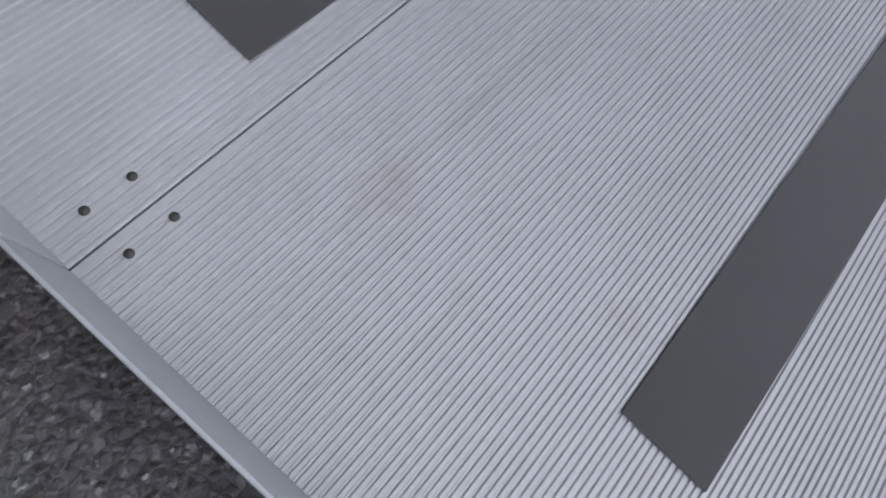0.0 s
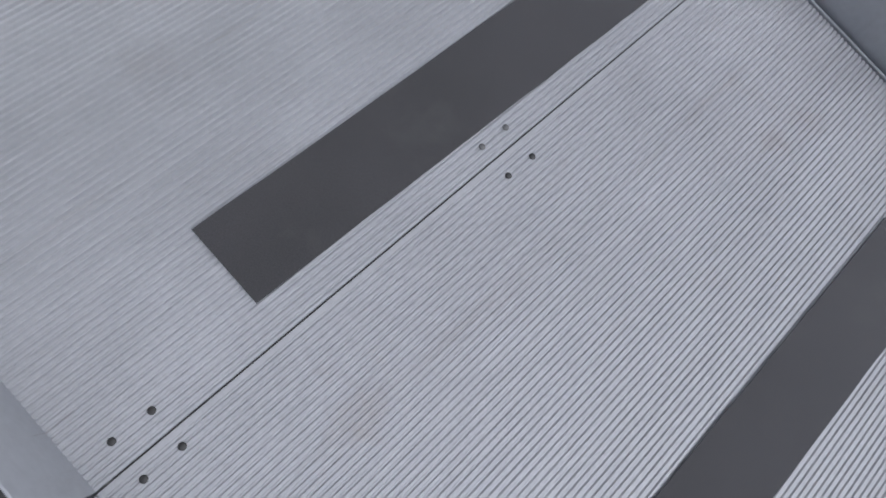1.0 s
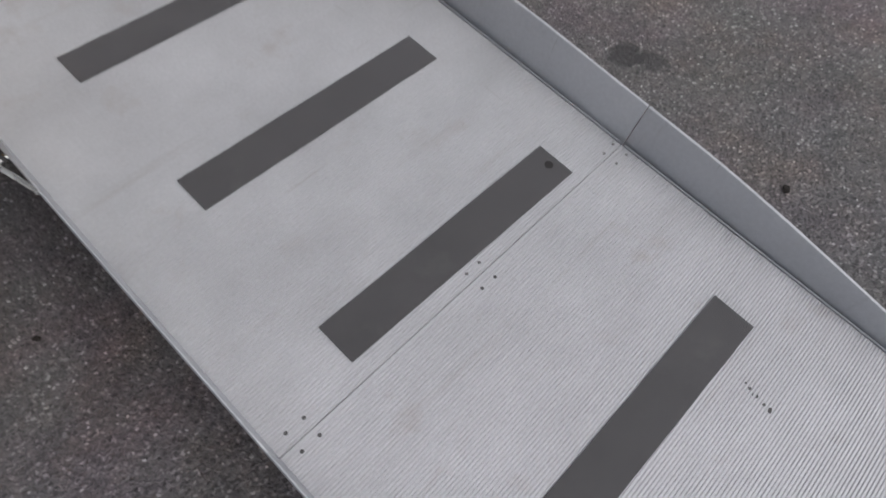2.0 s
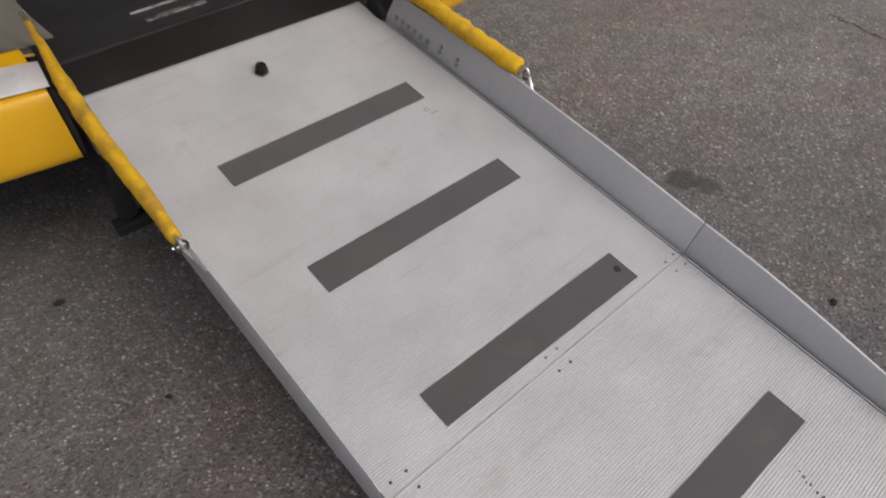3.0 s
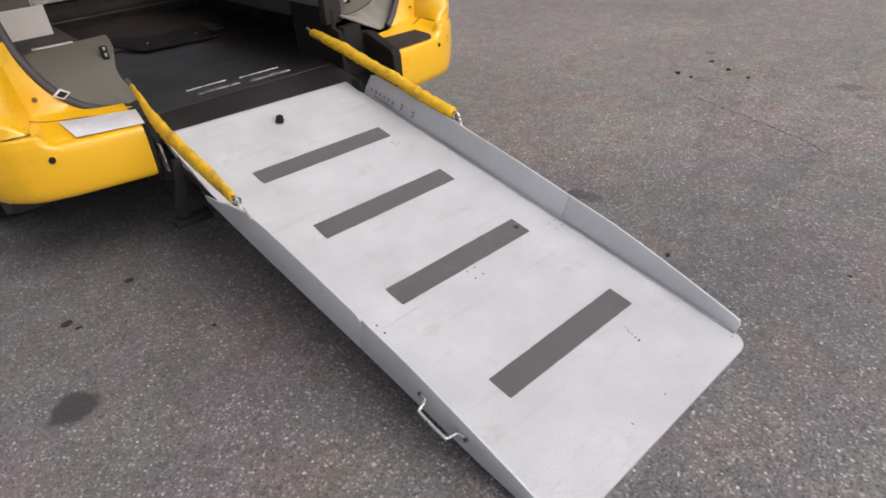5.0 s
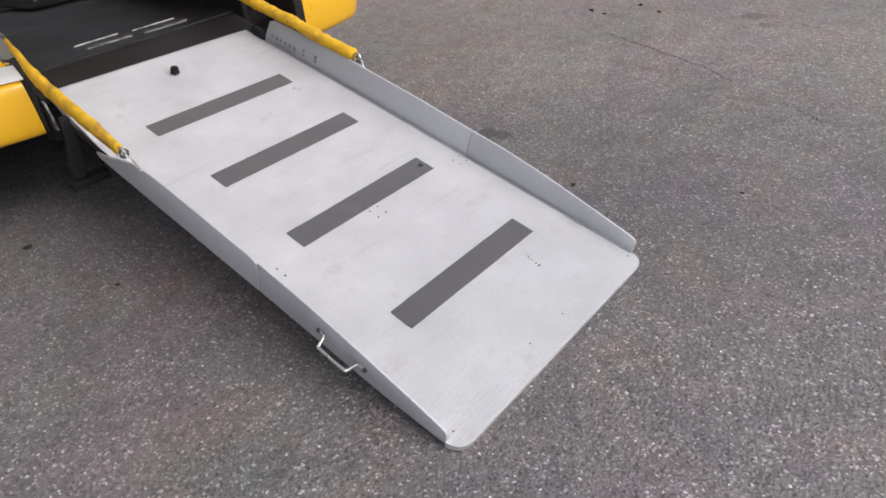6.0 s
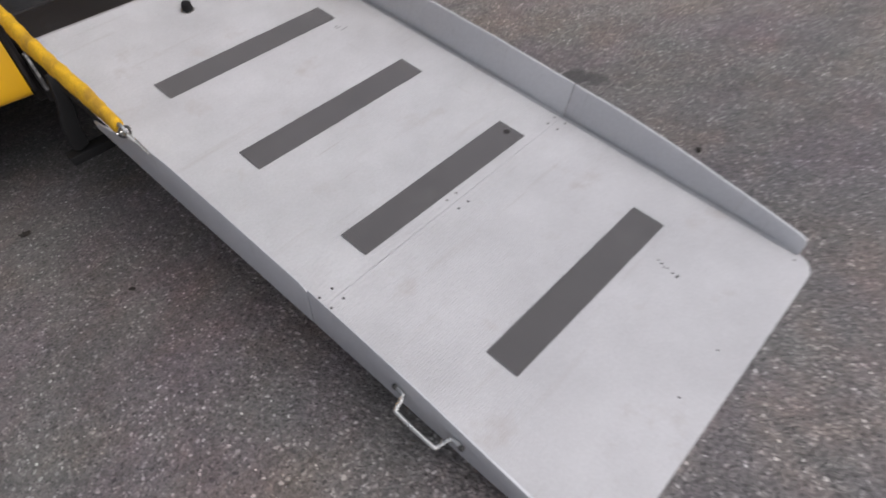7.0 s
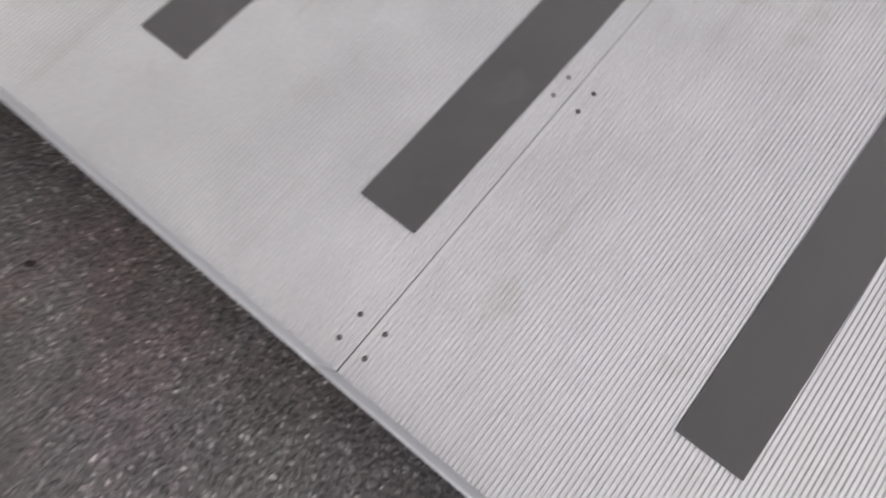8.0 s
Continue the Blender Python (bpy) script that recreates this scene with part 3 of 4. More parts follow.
# ---------------------------------------------------------------- padded straps that hold the ramp
def strap(points, radii, name_label, hook, seed, lumps, flat):
    rng = random.Random(seed)
    ob = thing("ramp_strap", Matrix.Translation(points[0]), name_label, "strap", group="ramp straps")
    o = Vector(points[0])
    steps = 150
    line = [p - o for p in curve(points, steps)]
    rad, soft = [], 0.0
    for i in range(steps):
        f = i / (steps - 1)
        k = min(int(f * (len(radii) - 1)), len(radii) - 2)
        r = radii[k] + (radii[k + 1] - radii[k]) * (f * (len(radii) - 1) - k)
        soft = 0.7 * soft + 0.3 * rng.uniform(-1, 1)
        pucker = 0.05 * math.sin(i * 0.95 + 2 * math.sin(i * 0.13)) + 0.16 * soft + rng.uniform(-0.02, 0.02)
        rad.append(r * (1 + lumps * pucker) * (0.75 if i in (0, steps - 1) else 1))
    bend = Vector((0, 0, 0))
    for p in line:
        bend = bend * 0.85 + Vector((rng.uniform(-1, 1), 0, rng.uniform(-1, 1))) * 0.0010
        p += bend
    body = tube(line, rad, 18, flat=flat)
    # folds and puckers in the cloth
    body.verts.ensure_lookup_table()
    for q in range(steps):
        for k in range(18):
            v = body.verts[q * 18 + k]
            fold = math.sin(q * 0.55 + 3.0 * math.sin(k * 0.7 + seed) + 0.21 * k) + 0.6 * math.sin(q * 1.45 - k * 0.9)
            v.co += (v.co - line[q]) * lumps * (0.045 * fold + rng.uniform(-0.025, 0.025))
    sleeve = part("sleeve", body, FABRIC, ob, "yellow quilted sleeve, grubby in places")
    seam = [p + Vector((0, 0, -r * flat)) for p, r in zip(line, rad)]
    part("seam", tube(seam[2:-2], 0.0022, 6), FABRIC, sleeve)
    # steel shackle and pin at the lower end
    end, d = line[-1], (line[-1] - line[-4]).normalized()
    ring = [end + d * (0.014 + 0.016 * math.cos(k * math.tau / 18)) + Vector((0, 0, 1)).cross(d).cross(d) * 0.0
            + Vector((0, -d.z, d.y)).normalized() * 0.014 * math.sin(k * math.tau / 18) for k in range(18)]
    part("shackle", tube(ring, 0.0036, 8, closed=True), STEEL, ob, "bright steel shackle")
    bow = [end + d * 0.022 + Vector((0.012 * math.cos(a), 0, 0.012 * math.sin(a))) for a in [k * math.tau / 16 for k in range(16)]]
    part("ring", tube(bow, 0.0030, 8, closed=True), RIVET, ob)
    tip = Vector(hook) - o
    part("hook_plate", tube([end + d * 0.030, (end + d * 0.030) * 0.5 + tip * 0.5 + Vector((0, 0, 0.004)), tip], [0.0045, 0.0055, 0.0045], 8, flat=0.5), STEEL, ob)
    part("pin", cylinder(tuple(end + d * 0.018), (1, 0, 0), 0.0045, 0.034, 12, r=0.001), STEEL, ob)
    # eye and hook at the van's side
    part("eye", cylinder(tuple(line[0] + Vector((0, 0.018, 0.010))), (0, 1, 0.4), 0.006, 0.030, 10), STEEL, ob)
    return ob


def on_ramp(u, v, w):
    return RAMP @ Vector((u, v, w))


strap([(-0.436, 1.905, 0.628), (-0.440, 1.85, 0.594), (-0.447, 1.76, 0.552), (-0.453, 1.67, 0.524), (-0.456, 1.54, 0.498), (-0.458, 1.38, 0.459), (-0.459, 1.215, 0.421)],
      (0.006, 0.009, 0.013, 0.0175, 0.0175, 0.0165, 0.0165, 0.012), "padded strap in a yellow sleeve from van to ramp", on_ramp(-0.443, 1.218, 0.078), 1, 0.42, 1.7)
strap([(0.402, 2.055, 0.607), (0.410, 1.94, 0.584), (0.414, 1.82, 0.560), (0.418, 1.70, 0.527), (0.424, 1.56, 0.497), (0.430, 1.40, 0.452), (0.436, 1.212, 0.407)],
      (0.018, 0.021, 0.0255, 0.0235, 0.0235, 0.024, 0.0225), "thick padded strap in a yellow sleeve from van to ramp", on_ramp(0.415, 1.200, 0.088), 2, 0.8, 0.9)


# ---------------------------------------------------------------- the van
VX = 0.06          # its centre line
FLOOR_Z = 0.470
WHEEL_Y, WHEEL_R = 2.78, 0.335


SEAL_LINE = [(0.520, 1.930, 0.544), (0.600, 1.938, 0.556), (0.667, 1.950, 0.588), (0.722, 1.964, 0.645), (0.760, 1.980, 0.712),
             (0.788, 2.002, 0.800), (0.802, 2.034, 0.930), (0.806, 2.066, 1.060), (0.800, 2.120, 1.300), (0.745, 2.190, 1.580), (0.600, 2.210, 1.690),
             (0.30, 2.215, 1.715), (0.0, 2.215, 1.72)]
FLANGE = [(0.520, 1.890, 0.553), (0.620, 1.898, 0.563), (0.735, 1.925, 0.572), (0.825, 1.945, 0.580), (0.832, 1.943, 0.690),
          (0.842, 1.950, 0.800), (0.850, 1.968, 0.930), (0.860, 1.995, 1.060), (0.862, 2.060, 1.300), (0.825, 2.120, 1.630), (0.620, 2.150, 1.790),
          (0.30, 2.155, 1.815), (0.0, 2.155, 1.82)]
CORNER = [(0.854, 1.810, 0.571), (0.871, 1.836, 0.608), (0.884, 1.858, 0.645), (0.894, 1.884, 0.732), (0.901, 1.908, 0.818),
          (0.899, 1.926, 0.925), (0.892, 1.945, 1.058), (0.880, 2.000, 1.300), (0.840, 2.080, 1.600), (0.80, 2.11, 1.72)]



def nearest(line, z):
    return min(line, key=lambda p: abs(p.z - z))


def flank(z):
    """Line round the van's rear corner at height z, from the corner's edge to the side."""
    c = nearest(curve(CORNER, 300), z)
    k = 1.055 - 0.30 * max(z - 1.0, 0) ** 1.3
    fwd = 0.10 * max(z - 0.6, 0)
    b = min(max((z - 0.575) / 0.14, 0), 1)
    b = b * b * (3 - 2 * b)
    low = [Vector((c.x, c.y, z)), Vector((0.930, 1.818, z)), Vector((1.005, 1.898, z)), Vector((1.048, 2.04, z)), Vector((1.062, 2.36, z))]
    high = [Vector((c.x, c.y, z)), Vector(((c.x + k) / 2, c.y - 0.008 + fwd * 0.2, z)), Vector((k - 0.055, c.y + 0.022 + fwd * 0.4, z)),
            Vector((k - 0.004, c.y + 0.150 + fwd * 0.5, z)), Vector((k + 0.008, 2.36, z))]
    return curve([p.lerp(q, b) for p, q in zip(low, high)], 17)


def bumper_half(van, s):
    """One end of the split rear bumper; s is -1 or 1."""
    path = curve([(0.54, 1.747, 0), (0.66, 1.754, 0), (0.80, 1.762, 0), (0.878, 1.780, 0), (0.952, 1.823, 0), (1.018, 1.916, 0),
                  (1.050, 2.04, 0), (1.060, 2.18, 0), (1.062, 2.36, 0)], 140)
    ledge = curve([(-0.060, 0.338, 0), (-0.022, 0.338, 0), (-0.004, 0.360, 0), (0.002, 0.42, 0), (0.001, 0.48, 0), (-0.003, 0.508, 0),
                   (-0.012, 0.522, 0), (-0.040, 0.534, 0), (-0.100, 0.556, 0), (-0.200, 0.588, 0)], 30)
    upright = curve([(-0.060, 0.338, 0), (-0.022, 0.338, 0), (-0.004, 0.360, 0), (0.002, 0.42, 0), (0.001, 0.48, 0), (0.0, 0.512, 0),
                     (-0.001, 0.530, 0), (-0.004, 0.548, 0), (-0.009, 0.566, 0), (-0.030, 0.568, 0)], 30)
    rows = []
    for i, p in enumerate(path):
        a, z = path[max(i - 1, 0)], path[min(i + 1, len(path) - 1)]
        t = (z - a).normalized()
        nrm = Vector((t.y, -t.x, 0))
        f = min(max((p.x - 0.66) / 0.32, 0), 1)
        row = []
        g = min(max((p.x - 0.795) / 0.056, 0), 1)
        g = g * g * (3 - 2 * g)
        for q0, q1 in zip(ledge, upright):
            if q0.x < -0.036:
                q0 = Vector((-0.036 + (q0.x + 0.036) * 0.15, 0.5325 + (q0.x + 0.036) * 0.12, 0)) if q0.y > 0.5 else q0
            q = q0.lerp(q1, g)
            lift = -0.003 * f * max(1 - (q.y - 0.338) / 0.16, 0)
            tuck = -0.015 * f * max(1 - (q.y - 0.338) / 0.2, 0)
            w = p + nrm * (q.x + tuck)
            row.append((VX + s * w.x, w.y, q.y + lift))
        rows.append(row)
    bumper = part("bumper_end", sheet(rows, -0.004 * s), PAINT, van, "yellow bumper end with a clean cut")
    # ledge between the bumper's edge and the frame of the opening
    back = curve(FLANGE[:4], 40)
    rows = []
    for i in range(22):
        d = 0.542 + (0.852 - 0.542) * i / 21
        y0 = min(path, key=lambda p: abs(p.x - d)).y + 0.026
        y1 = min(back, key=lambda p: abs(p.x - d)).y + 0.010
        rise = min(max((d - 0.80) / 0.052, 0), 1)
        row = []
        for j in range(10):
            y = y0 + (y1 - y0) * j / 9
            lift = 0.036 * rise * rise * (3 - 2 * rise) * max(1 - (y - y0) / 0.15, 0)
            row.append((VX + s * d, y, 0.5245 + 0.335 * (y - 1.757) + lift - (0.007 if j == 0 else 0.0)))
        rows.append(row)
    part("ledge", sheet(rows, 0.004), PAINT, bumper, "yellow bumper ledge")
    # parking sensor
    sx = 0.829 if s < 0 else 0.815
    part("sensor", cylinder((VX + s * sx, 1.7650, 0.485), (s * 0.25, -1, 0), 0.0105, 0.012, 20, r=0.002), RUBBER, bumper, "small dark parking sensor")
    # dark end cap at the cut
    if s < 0:
        cap = prism([(1.752, 0.350), (1.748, 0.40), (1.750, 0.505), (1.762, 0.520), (1.85, 0.546), (1.97, 0.546), (1.97, 0.350)], "x", VX - 0.525, VX - 0.537, 0.003)
    else:
        cap = prism([(1.748, 0.350), (1.741, 0.40), (1.739, 0.512), (1.752, 0.5365), (1.85, 0.563), (1.93, 0.589), (1.94, 0.589), (1.94, 0.350)], "x", VX + 0.518, VX + 0.562, 0.004)
    part("end_cap", cap, BLACK, bumper, "black plastic cap over the cut")
    # step pad on the ledge
    if s < 0:
        outline, mat, lab = [(-0.758, 1.866), (-0.738, 1.772), (-0.530, 1.754), (-0.524, 1.835)], PLATE, "bright scuffed metal step plate"
    else:
        outline, mat, lab = [(0.556, 1.850), (0.556, 1.754), (0.762, 1.754), (0.778, 1.778), (0.738, 1.838)], PAD, "dark brown rubber step pad"
    pad = prism([(VX + x, y) for x, y in outline], "z", 0.0, 0.005, 0.001)
    for v in pad.verts:
        v.co.z += 0.5245 + 0.335 * (v.co.y - 1.757) + 0.0055
    part("step_plate", pad, mat, bumper, lab)
    return bumper


def rear_frame(van, s):
    """The frame of the rear opening with its rubber seal, and the quarter panel beside it."""
    n = 61
    inner, outer = curve(SEAL_LINE, n), curve(FLANGE, n)
    if s > 0:
        inner, outer = inner[9:], outer[9:]
    for name, mat, sel, lab in (("door_frame", PAINT, lambda z: z < 0.845, "yellow painted sill of the rear opening"),
                                ("pillar", PILLAR, lambda z: z >= 0.82, "dark grey rear pillar")):
        rows = []
        for a, z in zip(inner, outer):
            if sel(z.z):
                mid = (a + z) / 2 + Vector((0, -0.003, 0))
                line = curve([z, mid, a], 7)
                rows.append([(VX + s * p.x, p.y, p.z) for p in line])
        part(name, sheet(rows, 0.004), mat, van, lab)
    line = [(VX + s * p.x, p.y - 0.004, p.z + 0.002) for p in inner]
    part("door_seal", tube(line, 0.0165, 12, flat=0.9), SEAL, van, "dark grey rubber door seal")
    # bolts and the striker on the frame
    for d, y, z in ((0.788, 1.948, 0.637), (0.846, 1.946, 0.806)) if s < 0 else ((0.806, 1.942, 0.634), (0.808, 1.935, 0.575)):
        part("bolt", cylinder((VX + s * d, y, z), (0, -1, 0.2), 0.0095 if s < 0 else 0.006, 0.008, 6, r=0.0015), BOLT, van, "small painted body bolt")
    if s < 0:
        st = part("striker", bevel(prism([(VX - 0.736, 0.640), (VX - 0.708, 0.620), (VX - 0.680, 0.640), (VX - 0.708, 0.660)], "y", 1.928, 1.936), 0.002, 1),
                  PLATE, van, "bright tailgate striker plate")
        part("slot", bevel(prism([(VX - 0.726, 0.640), (VX - 0.708, 0.628), (VX - 0.690, 0.640), (VX - 0.708, 0.652)], "y", 1.925, 1.9295), 0.001, 1), RUBBER, st)
        part("vent", box(VX - 0.866, VX - 0.842, 1.972, 2.000, 0.873, 0.924, 0.004), BLACK, van, "black pillar vent")
    # dark jamb beside the lamp, between the frame and the corner's edge
    edge, inside = curve(CORNER, 300), curve(FLANGE[3:10], 300)
    rows = []
    for i in range(16):
        z = 0.845 + 0.775 * i / 15
        a, c = nearest(inside, z), nearest(edge, z)
        rows.append([(VX + s * p.x, p.y, p.z) for p in (c, c.lerp(a, 0.5), a)])
    part("upper_jamb", sheet(rows, 0.003), PILLAR, van, "dark grey upper jamb")
    # quarter panel: below the lamp it rolls from the frame over a soft corner to the side, above it starts at the corner
    rows = []
    for i in range(22):
        z = 0.571 + 0.271 * i / 21
        a, c, f = nearest(inside, z), nearest(edge, z), flank(z)
        soft = min(max((z - 0.571) / 0.05, 0), 1)
        p, q = c.lerp(a, 0.15 + 0.40 * soft), c.lerp(f[4], 0.2 + 0.8 * soft)
        bend = [p * (1 - t) ** 2 + c * 2 * t * (1 - t) + q * t * t for t in [k / 8 for k in range(9)]]
        rows.append([(VX + s * w.x, w.y, z) for w in [a, a.lerp(p, 0.5)] + bend + f[5:]])
    part("quarter_panel", sheet(rows, 0.004 * s), PAINT, van, "yellow rear quarter panel")
    rows = [[(VX + s * p.x, p.y, p.z) for p in flank(z)] for z in (0.842, 0.88, 0.95, 1.05, 1.18, 1.30, 1.45, 1.60, 1.70)]
    part("upper_quarter_panel", sheet(rows, 0.004 * s), PAINT, van, "yellow rear quarter panel beside the lamp")
    # open joints between panel, bumper and frame
    gap = [(VX + s * (p.x + 0.0015), p.y - 0.0025, p.z - 0.001) for p in flank(0.571)[:15]]
    part("panel_gap", tube(gap, 0.0016, 6), BOLT, van, "dark joint below the quarter panel")
    gap = []
    for p in curve([(0.56, 1.845, 0), (0.68, 1.873, 0), (0.771, 1.891, 0), (0.825, 1.909, 0), (0.840, 1.905, 0), (0.845, 1.872, 0), (0.852, 1.824, 0)][0 if s < 0 else 2:], 40):
        rise = min(max((p.x - 0.80) / 0.052, 0), 1)
        lift = 0.036 * rise * rise * (3 - 2 * rise) * max(1 - (p.y - 1.795) / 0.15, 0)
        gap.append((VX + s * p.x, p.y, 0.5245 + 0.335 * (p.y - 1.757) + lift + 0.0012))
    part("panel_gap", tube(gap, 0.0020, 6), BOLT, van, "dark joint above the bumper ledge")
    # tail lamp, standing a little proud of the panel
    rows = []
    for i in range(15):
        z = 0.852 + i * 0.6 / 14
        line = flank(z)[:12]
        line = [line[0] + Vector((-0.016, 0.020, 0)), line[0] + Vector((-0.010, 0.004, 0))] + line[1:]
        rows.append([(VX + s * (p.x + 0.004), p.y - 0.010, p.z) for p in line])
    lamp = part("tail_lamp", sheet(rows, 0.012 * s), LAMP_RED, van, "red tail lamp lens with an amber band")
    band = [[(x + s * 0.001, y - 0.018, z) for x, y, z in row[2:8]] for row in rows[2:5]]
    part("amber_band", sheet(band, 0.003 * s), LAMP_AMBER, lamp, "amber lens band")


def wheel(van, s, y):
    w = thing("wheel")
    w.parent = van
    c = (VX + s * 0.95, y, WHEEL_R)
    bm = bmesh.new()
    prof = [(0.200, -0.095), (0.30, -0.105), (0.325, -0.095), (WHEEL_R, -0.07), (WHEEL_R, 0.07), (0.325, 0.095), (0.30, 0.105), (0.200, 0.095)]
    rings = []
    for k in range(40):
        a = k * math.tau / 40
        rings.append([bm.verts.new((c[0] + x, c[1] + r * math.cos(a), c[2] + r * math.sin(a))) for r, x in prof])
    for i in range(40):
        a, z = rings[i], rings[(i + 1) % 40]
        for k in range(len(prof)):
            bm.faces.new((a[k], a[(k + 1) % len(prof)], z[(k + 1) % len(prof)], z[k]))
    part("tyre", bm, RUBBER, w, "black rubber tyre")
    part("rim", cylinder(c, (s, 0, 0), 0.20, 0.15, 30, r=0.012), STEEL, w, "grey steel rim")


def body_shell(van):
    """Sides, glass, roof and nose that close the van."""
    def bottom(y):
        for yc in (WHEEL_Y, 5.75):
            if abs(y - yc) < 0.40:
                return max(0.26, WHEEL_R + math.sqrt(0.16 - (y - yc) ** 2))
        return 0.26

    ys = [2.36 + i * 0.04 for i in range(114)]
    for s in (-1, 1):
        low, high = [], []
        for y in ys:
            b = max(bottom(y), 0.40 if y < 2.40 else 0.26)
            low.append([(VX + s * (1.063 - 0.03 * (1 - t) ** 3), y, b + (1.02 - b) * t) for t in (0, 0.1, 0.25, 0.5, 0.75, 1)])
        part("side_panel", sheet(low, 0.004 * s), PAINT, van, "yellow van side")
        for y in ys:
            if y < 5.4:
                shift = max(y - 4.6, 0)
                high.append([(VX + s * (1.062 - 0.30 * (z - 1.02) ** 1.1), y, min(z, 1.75 - shift * 0.9)) for z in (1.024, 1.2, 1.4, 1.6, 1.72)])
        part("side_glass", sheet(high, 0.004 * s), GLASS, van, "tinted side glass").visible_shadow = False
    roof = []
    for i in range(24):
        y = 2.15 + i * 0.125
        z = 1.77 - 0.10 * max(y - 4.2, 0) ** 1.5
        roof.append([(VX + d, y, z + 0.045 * (1 - (d / 0.86) ** 2)) for d in (-0.86, -0.7, -0.4, 0, 0.4, 0.7, 0.86)])
    part("roof", sheet(roof, 0.01), PAINT, van, "yellow van roof")
    for s in (-1, 1):
        lining = [[(VX + s * 0.965, y, z) for z in (0.42, 0.6, 0.8, 1.0)] for y in (2.22, 2.8, 3.6, 4.4, 5.2)]
        part("side_lining", sheet(lining, 0.006 * s), PILLAR, van, "dark grey inner side lining")
    front = [[(VX + d, y, z) for d in (-0.86, -0.4, 0, 0.4, 0.86)] for y, z in ((4.95, 1.72), (5.35, 1.40), (5.75, 1.06))]
    part("windscreen", sheet(front, 0.006), GLASS, van, "tinted windscreen").visible_shadow = False
    nose = [[(VX + d, y, z) for d in (-1.05, -0.6, 0, 0.6, 1.05)] for y, z in ((5.70, 1.07), (6.3, 0.96), (6.75, 0.80), (6.88, 0.55), (6.84, 0.28))]
    part("bonnet", sheet(nose, 0.006), PAINT, van, "yellow van bonnet")
    part("underbody", prism([(1.99, 0.40), (1.99, 0.27), (2.2, 0.19), (6.7, 0.19), (6.7, 0.40)], "x", VX - 0.98, VX + 0.98, 0.01), UNDER, van, "dark dirty underbody")
    for s in (-1, 1):
        part("arch_liner", box(VX + s * 0.72 - 0.01, VX + s * 0.72 + 0.01, 2.1, 3.4, 0.36, 0.60), UNDER, van, "dark wheel arch liner")
        for y in (WHEEL_Y, 5.75):
            wheel(van, s, y)


